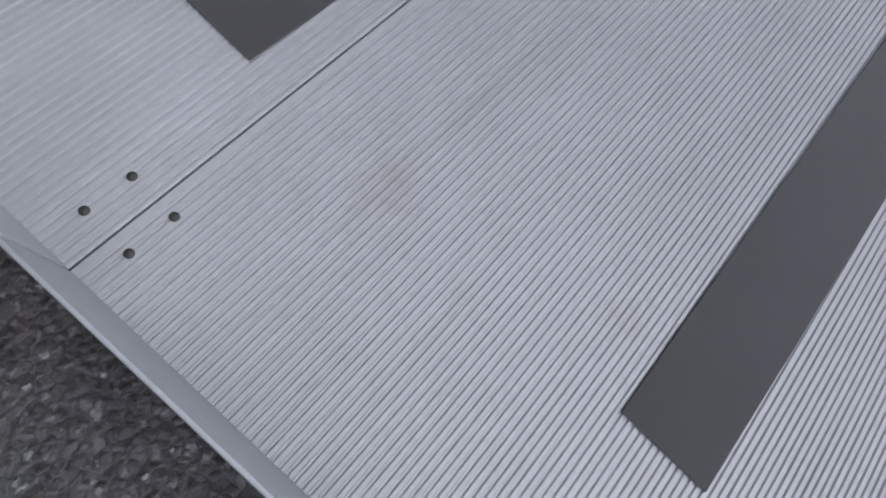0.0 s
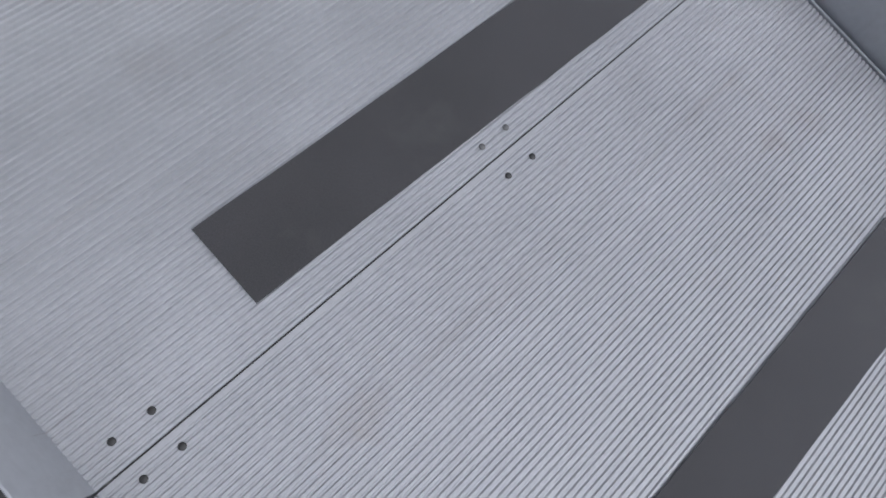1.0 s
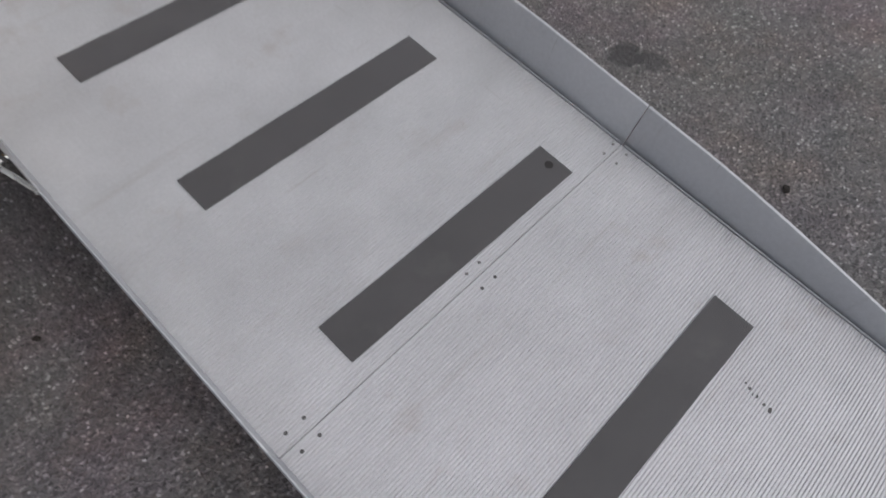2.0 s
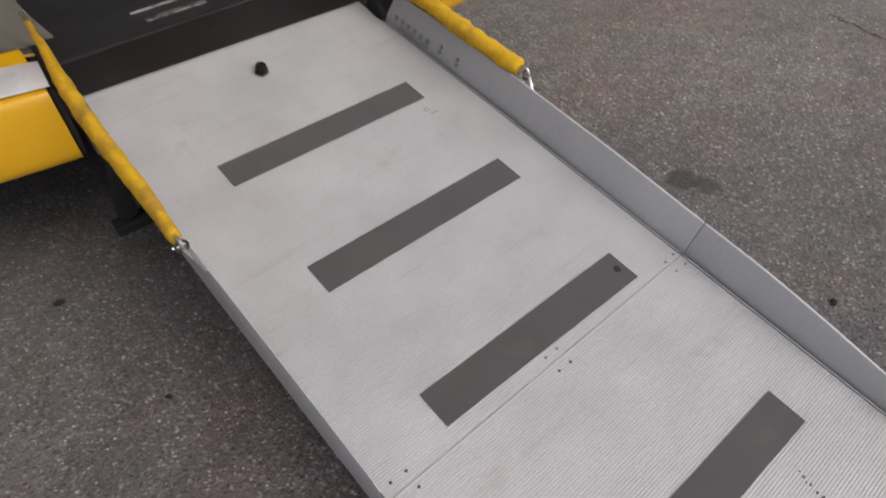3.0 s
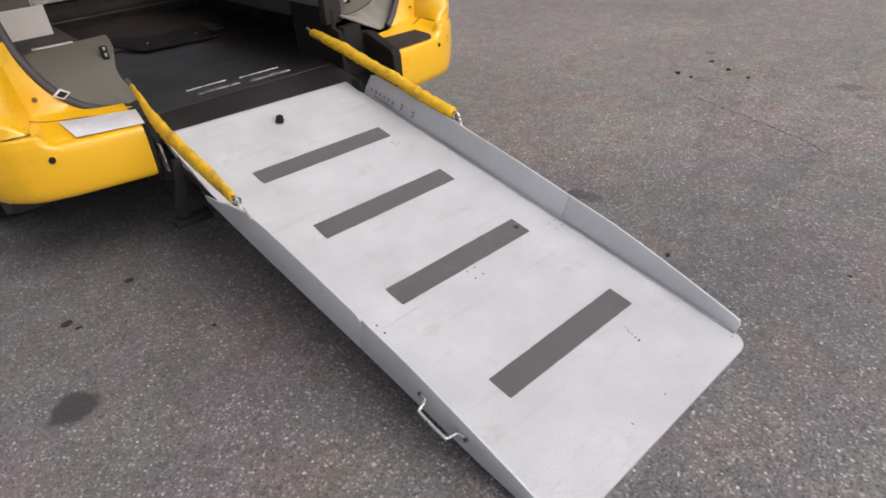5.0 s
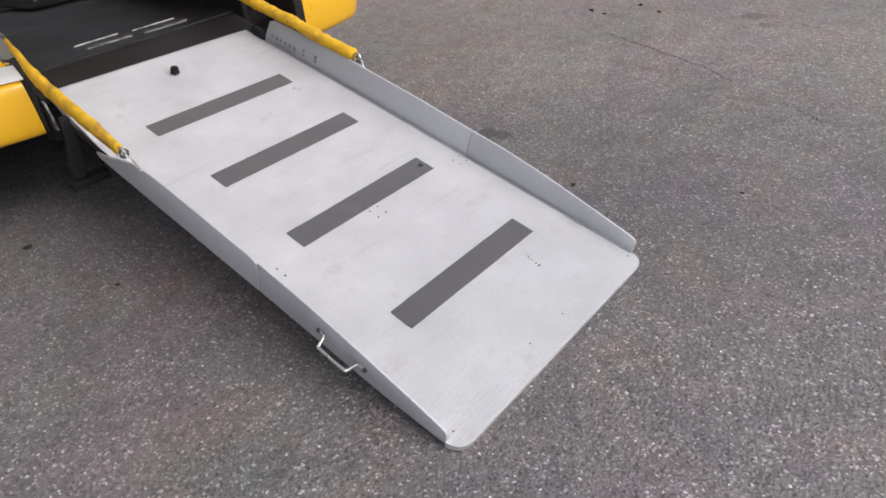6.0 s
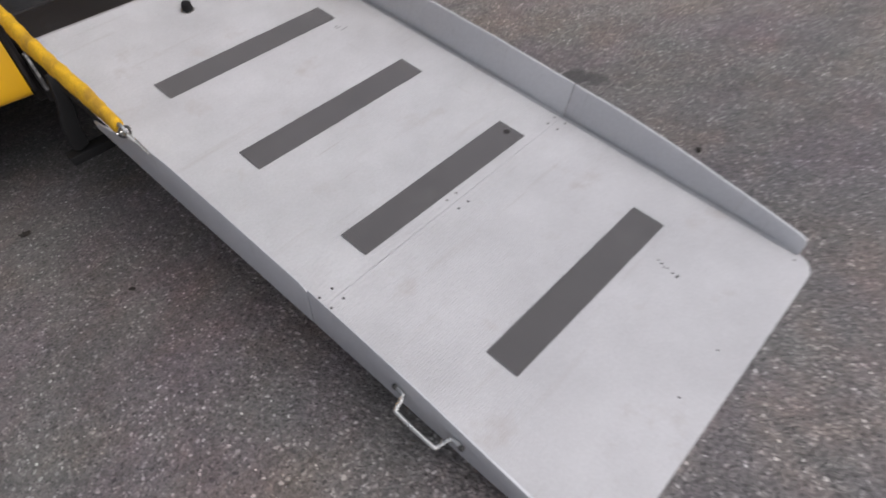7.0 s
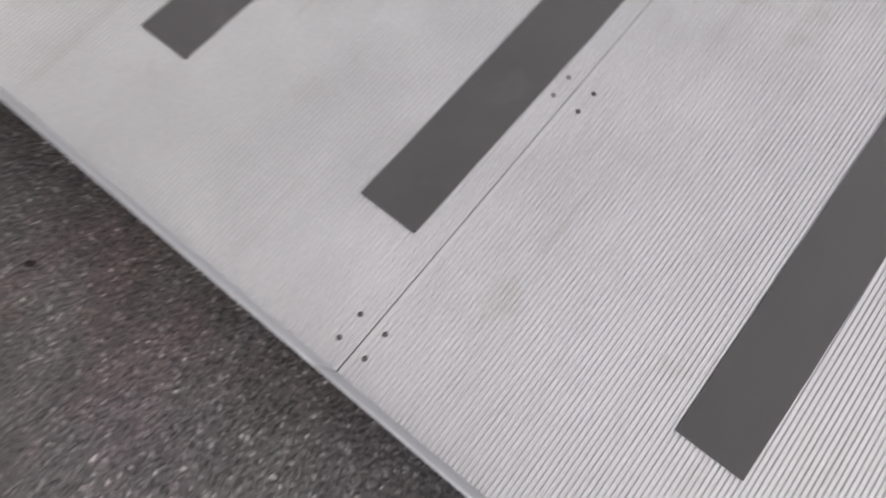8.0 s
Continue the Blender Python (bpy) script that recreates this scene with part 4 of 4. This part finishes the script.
def interior(van):
    """The lowered channel floor, its side walls and the trim beside it."""
    part("floor_pan", prism([(-0.44, 2.02), (0.452, 2.02), (0.452, 2.352), (0.715, 2.352), (0.715, 4.20), (-0.44, 4.20)], "z", 0.405, FLOOR_Z, 0.004), FLOOR_VINYL, van, "black vinyl van floor")
    part("threshold_plate", prism([(1.842, 0.405), (1.842, 0.427), (1.90, 0.441), (2.017, FLOOR_Z - 0.004), (2.017, 0.405)], "x", -0.435, 0.447, 0.003),
         FLOOR_VINYL, van, "black scuffed threshold plate")
    part("front_carpet", box(-0.438, 0.450, 3.20, 4.17, FLOOR_Z + 0.001, FLOOR_Z + 0.010, 0.004), BROWN, van, "brownish dark carpet")
    # black floor recess, drawn as a thin black plate lying on the floor
    well = part("floor_well", prism([(-0.06, 3.05), (0.33, 3.00), (0.38, 3.30), (0.25, 3.37), (0.09, 3.33), (-0.07, 3.52), (-0.15, 3.33)], "z",
                                    FLOOR_Z + 0.004, FLOOR_Z + 0.016, 0.003), BLACK, van, "black plate standing for the floor recess")
    for x, y in ((0.01, 3.18), (0.27, 3.16)):
        part("screw", cylinder((x, y, FLOOR_Z + 0.0175), (0, 0, 1), 0.008, 0.004, 10), STEEL, well)
    # scuffed bright tracks in the floor
    for x0, x1, y in ((-0.168, 0.010, 2.196), (-0.150, 0.030, 2.112), (0.062, 0.250, 2.176), (0.072, 0.262, 2.092)):
        bm = box(x0, x1, y - (0.0025 if y > 2.15 else 0.012), y + (0.0025 if y > 2.15 else 0.012), FLOOR_Z - 0.002, FLOOR_Z + 0.004, 0.0015, 1)
        part("floor_track", bm, SCUFFED_BAR if y > 2.15 else TRACK, van, "bright scuffed metal floor track")
    # step up to the front floor
    part("step_beam", prism([(4.20, 0.40), (4.20, 0.515), (4.185, 0.525), (4.185, 0.575), (4.205, 0.585), (4.205, 0.618), (4.60, 0.63), (4.60, 0.40)], "x",
                            -0.98, 1.08, 0.006), CARPET, van, "dark carpeted step to the front floor")
    part("step_sill", box(-0.98, 1.08, 4.16, 4.30, 0.632, 0.656, 0.008), SILL, van, "pale sill along the step")
    part("step_bead", box(-0.98, 1.08, 4.170, 4.184, 0.508, 0.520, 0.004), TRIM, van)
    part("front_floor", box(-0.98, 1.08, 4.30, 5.6, 0.60, 0.628), CARPET, van, "dark front floor")
    # channel walls
    part("channel_wall", prism([(1.945, 0.40), (1.945, 0.610), (1.995, 0.622), (2.00, 0.700), (2.350, 0.700), (2.350, 0.40)], "x", 0.453, 0.475, 0.004),
         BLACK, van, "black side wall of the floor channel")
    part("wall_strip", box(0.453, 0.475, 2.352, 4.18, 0.632, 0.700, 0.004), STRIP, van, "dark grey panel below the rail")
    part("recess_strut", box(0.470, 0.500, 2.352, 2.375, FLOOR_Z + 0.001, 0.631, 0.003), STRIP, van, "dark grey strut")
    part("recess_wall", box(0.700, 0.715, 2.352, 4.18, FLOOR_Z + 0.001, 0.735, 0.003), WALL_CARPET, van, "black wall of the side recess")
    part("recess_end", box(0.476, 0.699, 2.33, 2.351, 0.40, 0.700, 0.003), BLACK, van)
    part("recess_cover", box(0.476, 0.699, 2.352, 4.18, 0.704, 0.735, 0.003), CARPET, van, "dark carpeted cover over the recess")
    part("channel_wall", prism([(1.90, 0.40), (1.90, 0.535), (2.06, 0.545), (2.08, 0.620), (4.18, 0.620), (4.18, 0.40)], "x", -0.462, -0.441, 0.004), BLACK, van,
         "black side wall of the floor channel")
    part("wall_rail", box(0.440, 0.500, 2.03, 4.16, 0.702, 0.736, 0.008), RAIL, van, "grey plastic rail on the side wall")
    part("wall_post", box(0.432, 0.514, 2.000, 2.050, 0.636, 0.920, 0.008), UNDER, van, "dark grey trim post")
    # wheel arch boxes
    for s, x0, x1 in ((-1, -0.88, -0.463), (1, 0.716, 1.00)):
        part("arch_box", box(x0, x1, 2.20, 3.40, 0.42, 0.735, 0.02), CARPET, van, "dark carpeted wheel arch")
        part("sill_support", box(x0 + 0.02 if s < 0 else 0.476, x1 if s < 0 else x1 - 0.02, 1.90 if s < 0 else 1.96, 2.19, 0.40, 0.535, 0.005), BLACK, van)
    part("wall_end", box(0.477, 0.567, 1.945, 1.998, 0.48, 0.624, 0.006), BLACK, van, "black end of the channel wall")
    part("sill_block", prism([(0.569, 0.46), (0.569, 0.592), (0.60, 0.586), (0.690, 0.552), (0.690, 0.46)], "y", 1.950, 2.02, 0.004), BLACK, van, "dark brown block below the trim")
    # corner trim panel of the one side, curved at the bottom
    rows = []
    lean = curve([(0.545, 1.985, 0), (0.575, 2.000, 0), (0.62, 2.030, 0), (0.66, 2.070, 0), (0.70, 2.125, 0), (0.735, 2.200, 0), (0.757, 2.270, 0)], 60)
    for z in [0.548, 0.56, 0.575, 0.60, 0.63, 0.66, 0.69, 0.712, 0.730, 0.745]:
        out = 0.56 + 0.19 * (1 - max(1 - (z - 0.545) / 0.22, 0) ** 2) ** 0.5
        out = min(out, 0.738)
        i = 0.492 - 0.035 * max(1 - (z - 0.55) / 0.07, 0) - 0.042 * min(max((z - 0.655) / 0.07, 0), 1)
        y = min(lean, key=lambda p: abs(p.x - z)).y
        rows.append([(VX - i - (out - i) * k / 20, y - 0.02 * (k / 20) ** 3
                      + 0.0045 * math.sin(k * 1.1 + z * 40) * max(1 - (z - 0.545) / 0.11, 0), z - 0.010 * k / 20) for k in range(21)])
    trim = part("corner_trim", sheet(rows, -0.010), TRIM, van, "grey-beige padded corner trim panel")
    part("latch", box(VX - 0.512, VX - 0.488, 2.100, 2.120, 0.680, 0.730, 0.004), RUBBER, trim, "black latch with a bright tongue")
    for z in (0.700, 0.722):
        part("latch_tongue", box(VX - 0.504, VX - 0.496, 2.094, 2.102, z - 0.006, z + 0.006, 0.002), STEEL, trim)
    # the other side's trim: an upper panel and a bowl-shaped liner below a curved joint
    joint = curve([(0.470, 2.030, 0.656), (0.53, 2.030, 0.656), (0.60, 2.030, 0.672), (0.654, 2.030, 0.695), (0.700, 2.030, 0.724), (0.735, 2.030, 0.752),
                   (0.785, 2.040, 0.82), (0.815, 2.055, 0.93)], 40)
    lower = curve([(0.435, 1.985, 0.664), (0.50, 1.980, 0.630), (0.57, 1.975, 0.592), (0.64, 1.972, 0.566), (0.705, 1.975, 0.590), (0.765, 1.985, 0.690),
                   (0.812, 2.005, 0.80), (0.835, 2.04, 0.92)], 40)
    rows = []
    for i, (a, z) in enumerate(zip(joint, lower)):
        mid = a.lerp(z, 0.55) + Vector((0, 0.022, 0.0))
        rows.append([(VX + p.x, p.y + 0.003 * math.sin(i * 0.9 + 5 * k), p.z) for k, p in enumerate(curve([a + Vector((0, -0.006, 0)), mid, z], 8))])
    part("trim_liner", sheet(rows, 0.006), LINER, van, "pale beige bowl-shaped trim liner")
    rows = [[(VX + 0.468 + (p.x + 0.006 - 0.468) * k / 4, p.y + 0.004, p.z) for k in range(5)] for p in joint]
    top = rows[-1]
    rows.append([(x, y, 1.08) for x, y, z in top])
    panel = part("corner_trim", sheet(rows, 0.008), TRIM, van, "grey-beige padded corner trim panel")
    part("joint_gap", tube([(VX + p.x, p.y - 0.004, p.z) for p in joint], 0.0028, 8), RUBBER, panel)
    part("latch", box(VX + 0.476, VX + 0.500, 1.984, 2.000, 0.708, 0.744, 0.004), RUBBER, panel, "black latch with a bright tongue")
    part("latch_tongue", box(VX + 0.462, VX + 0.478, 1.980, 1.990, 0.716, 0.724, 0.002), STEEL, panel)
    part("trim_ledge", box(VX - 0.70, VX - 0.56, 2.250, 2.275, 0.733, 0.7395, 0.003), CREAM, van, "pale ledge behind the trim")
    # seat belt fittings
    for x, z in ((0.470, 0.790), (0.480, 0.752)):
        part("buckle", box(x - 0.008, x + 0.008, 2.18, 2.20, z, z + 0.012, 0.003), STEEL, van, "small bright belt buckle")
    part("belt", tube(curve([(-0.616, 2.92, 0.99), (-0.618, 2.92, 0.91), (-0.619, 2.92, 0.800)], 12), 0.0045, 8), LINER, van, "pale seat belt webbing")
    part("belt_cover", tube(curve([(-0.600, 2.93, 1.00), (-0.586, 2.93, 0.90), (-0.583, 2.93, 0.80)], 12), 0.015, 10, flat=0.6), RAIL, van, "grey belt cover")


def tailgate(van):
    """The raised tailgate over the ramp's upper end, hinged at the roof."""
    gate = []
    for i in range(15):
        t = i / 14
        y, z = 2.13 - 1.18 * t, 1.80 + 0.24 * t - 0.30 * max(t - 0.72, 0)
        half = 0.70 + 0.10 * t - 0.25 * max(t - 0.85, 0)
        gate.append([(VX + half * k / 6, y + 0.02 * (k / 6) ** 2, z - 0.05 * (k / 6) ** 4) for k in range(-6, 7)])
    outer = part("tailgate", sheet(gate, 0.012), PAINT, van, "raised yellow tailgate")
    lining = [[(VX + (x - VX) * 0.90, y, z - 0.035) for x, y, z in row] for row in gate[1:-1]]
    part("tailgate_lining", sheet(lining, 0.010), PILLAR, outer, "dark grey inner lining")
    for s in (-1, 1):
        part("gas_strut", tube([(VX + s * 0.74, 2.10, 1.52), (VX + s * 0.72, 1.70, 1.86)], 0.010, 10), RUBBER, outer, "black gas strut")


def sweep(van):
    """Bows the rear end: towards the flanks it lies farther forward."""
    for ob in van.children_recursive:
        if ob.type == "MESH" and not ob.name.startswith(("tyre", "rim")):
            for v in ob.data.vertices:
                d = abs(v.co.x - VX)
                if d > 0.56 and v.co.y < 2.36:
                    fade = min(max((1.05 - d) / 0.10, 0), 1) * min((2.36 - v.co.y) / 0.26, 1)
                    v.co.y += 0.030 * min((d - 0.56) / 0.27, 1) * fade
                if v.co.x - VX > 0.84 and v.co.y < 2.36:
                    f = min((d - 0.84) / 0.14, 1)
                    v.co.x -= 0.018 * f * f * (3 - 2 * f) * min((2.36 - v.co.y) / 0.26, 1)
                if d > 0.98:
                    v.co.x += math.copysign(0.036 * min(max((v.co.y - 1.98) / 0.38, 0), 1), v.co.x - VX)


def build_van():
    turn = Matrix.Translation((VX, 1.80, 0)) @ Matrix.Rotation(radians(-2.5), 4, "Z") @ Matrix.Translation((-VX, -1.80, 0))
    van = thing("van", turn, "yellow taxi van with its lowered rear floor open", "van")
    for s in (-1, 1):
        bumper_half(van, s)
        rear_frame(van, s)
    body_shell(van)
    tailgate(van)
    interior(van)
    # bracket under the ramp's upper end
    br = part("bracket", prism([(-0.462, 0.182), (-0.480, 0.192), (-0.472, 0.26), (-0.452, 0.32), (-0.440, 0.40), (-0.412, 0.40), (-0.418, 0.30), (-0.430, 0.25), (-0.432, 0.192)],
                               "y", 1.672, 1.700, 0.003), RUBBER, van, "black steel bracket below the floor")
    part("arm", tube([(-0.37, 1.70, 0.195), (-0.385, 1.72, 0.28), (-0.39, 1.74, 0.38)], 0.012, 8, flat=0.6), RUBBER, br)
    part("foot_bar", box(-0.500, -0.365, 1.660, 1.715, 0.154, 0.181, 0.005), RUBBER, br)
    part("hinge_plate", prism([(1.735, 0.345), (1.745, 0.395), (1.760, 0.440), (1.785, 0.440), (1.790, 0.395), (1.765, 0.345)], "x", -0.449, -0.441, 0.001), TRACK, br, "worn grey hinge plate")
    part("side_plate", box(-0.470, -0.450, 1.80, 1.94, 0.30, 0.50, 0.004), BLACK, van, "black steel plate beside the floor channel")
    part("cross_beam", box(-0.44, 0.46, 1.86, 1.98, 0.26, 0.40, 0.01), UNDER, van, "dark cross beam under the sill")
    part("hook", prism([(1.722, 0.408), (1.722, 0.430), (1.742, 0.452), (1.790, 0.456), (1.800, 0.430), (1.775, 0.408)], "x", 0.386, 0.404, 0.003), RUBBER, van, "black ramp hook")
    sweep(van)
    return van


build_van()


# ---------------------------------------------------------------- things left in the van
def storage_box():
    ob = thing("storage_box", pose(-0.564, 2.64, 0.736, 0, 0, -2), "open cream cardboard box with a bent flap on the wheel arch", "box")
    w, d, h, t = 0.088, 0.105, 0.112, 0.004
    part("front", box(-w, w, -d, -d + t, 0, h, 0.001, 1), CREAM, ob)
    part("back", box(-w, w, d - t, d, 0, h - 0.03, 0.001, 1), CREAM, ob)
    for s in (-1, 1):
        part("side", box(s * w - (t if s > 0 else 0), s * w + (t if s < 0 else 0), -d + t, d - t, 0, h - 0.014, 0.001, 1), CREAM, ob)
    part("bottom", box(-w + t, w - t, -d + t, d - t, 0, t), CREAM, ob)
    flap = [[(-w - 0.006 + 2 * w * i / 10, d + 0.004 + 0.016 * j + 0.008 * math.sin(i * 0.5), h - 0.045 + 0.024 * j + 0.010 * math.sin(i * 0.42 + 0.5) * j / 2)
             for i in range(11)] for j in range(4)]
    # the flap's darker trim colour stands for the shadow inside the box
    part("flap", sheet(flap, 0.003), TRIM, ob, "bent cardboard flap")


storage_box()


# ---------------------------------------------------------------- loose things and marks on the asphalt
def crumb(x, y, size, seed, label, name="dirt_clod"):
    rng = random.Random(seed)
    bm = bmesh.new()
    bmesh.ops.create_icosphere(bm, subdivisions=2, radius=size, matrix=pose(0, 0, size * 0.35, 0, 0, rng.uniform(0, 180)) @ Matrix.Diagonal((1.4, 0.9, 0.45, 1)))
    for v in bm.verts:
        v.co *= 1 + rng.uniform(-0.25, 0.25)
    lowest = min(v.co.z for v in bm.verts)
    for v in bm.verts:
        v.co.z -= lowest
    ob = part(name, bm, SOIL, None)
    ob.location = (x, y, -0.001)
    tagged(ob, label, "debris", group="loose dirt")


for k, (x, y, size) in enumerate(((-0.704, 1.770, 0.015), (0.659, 0.417, 0.011), (-0.948, 1.667, 0.017), (-0.926, 1.618, 0.010), (-0.609, 1.281, 0.008),
                                  (2.45, 1.40, 0.024), (2.425, 1.30, 0.014), (2.76, 1.345, 0.018), (2.663, 1.19, 0.024), (2.583, 1.035, 0.016),
                                  (0.907, -0.07, 0.007))):
    crumb(x, y, size * (0.62 if x > 2 else 0.8), 20 + k, "small dark clod of dirt on the asphalt")


def grit():
    """Loose pale and dark chips over the asphalt round the ramp."""
    rng = random.Random(7)
    verts, faces = [], []
    for _ in range(5200):
        x, y = rng.uniform(-1.9, 3.2), rng.uniform(-0.9, 3.0)
        r = 0.0016 + 0.0028 * rng.random() ** 2.5
        a = rng.uniform(0, math.tau)
        k = len(verts)
        for j in range(4):
            b = a + j * math.tau / 4 + rng.uniform(-0.4, 0.4)
            verts.append((x + r * math.cos(b), y + r * math.sin(b) * 0.75, -0.0004))
        verts.append((x + rng.uniform(-0.3, 0.3) * r, y + rng.uniform(-0.3, 0.3) * r, r * rng.uniform(0.4, 0.8)))
        faces += [(k + j, k + (j + 1) % 4, k + 4) for j in range(4)]
    tagged(from_data("grit", verts, faces, GRIT), "loose pale stone grit on the asphalt", "grit", kind="stuff")


grit()


def crack(points, seed):
    """A thin jagged crack, a shallow dark groove with slightly raised lips."""
    rng = random.Random(seed)
    line = []
    for a, z in zip(points, points[1:]):
        a, z = Vector(a), Vector(z)
        for i in range(10):
            p = a.lerp(z, i / 10)
            line.append(p + Vector((rng.uniform(-1, 1), rng.uniform(-1, 1))) * 0.010)
    verts, faces = [], []
    for i, p in enumerate(line):
        d = (line[min(i + 1, len(line) - 1)] - line[max(i - 1, 0)]).normalized()
        side = Vector((-d.y, d.x)) * (0.0034 * rng.uniform(0.2, 1.0) * (1 if 0 < i < len(line) - 1 else 0.1))
        verts += [(p.x + side.x, p.y + side.y, 0.0022), (p.x, p.y, 0.0012), (p.x - side.x, p.y - side.y, 0.0022)]
    for i in range(len(line) - 1):
        k = 3 * i
        faces += [(k, k + 3, k + 4, k + 1), (k + 1, k + 4, k + 5, k + 2)]
    tagged(from_data("asphalt_crack", verts, faces, SOIL), "thin jagged crack across the asphalt", "crack", kind="structure")


crack([(2.14, 1.14), (2.06, 0.93), (2.015, 0.80), (1.935, 0.60), (1.885, 0.46), (1.77, 0.285)], 3)
crack([(1.660, 0.050), (1.60, -0.06), (1.544, -0.151)], 5)
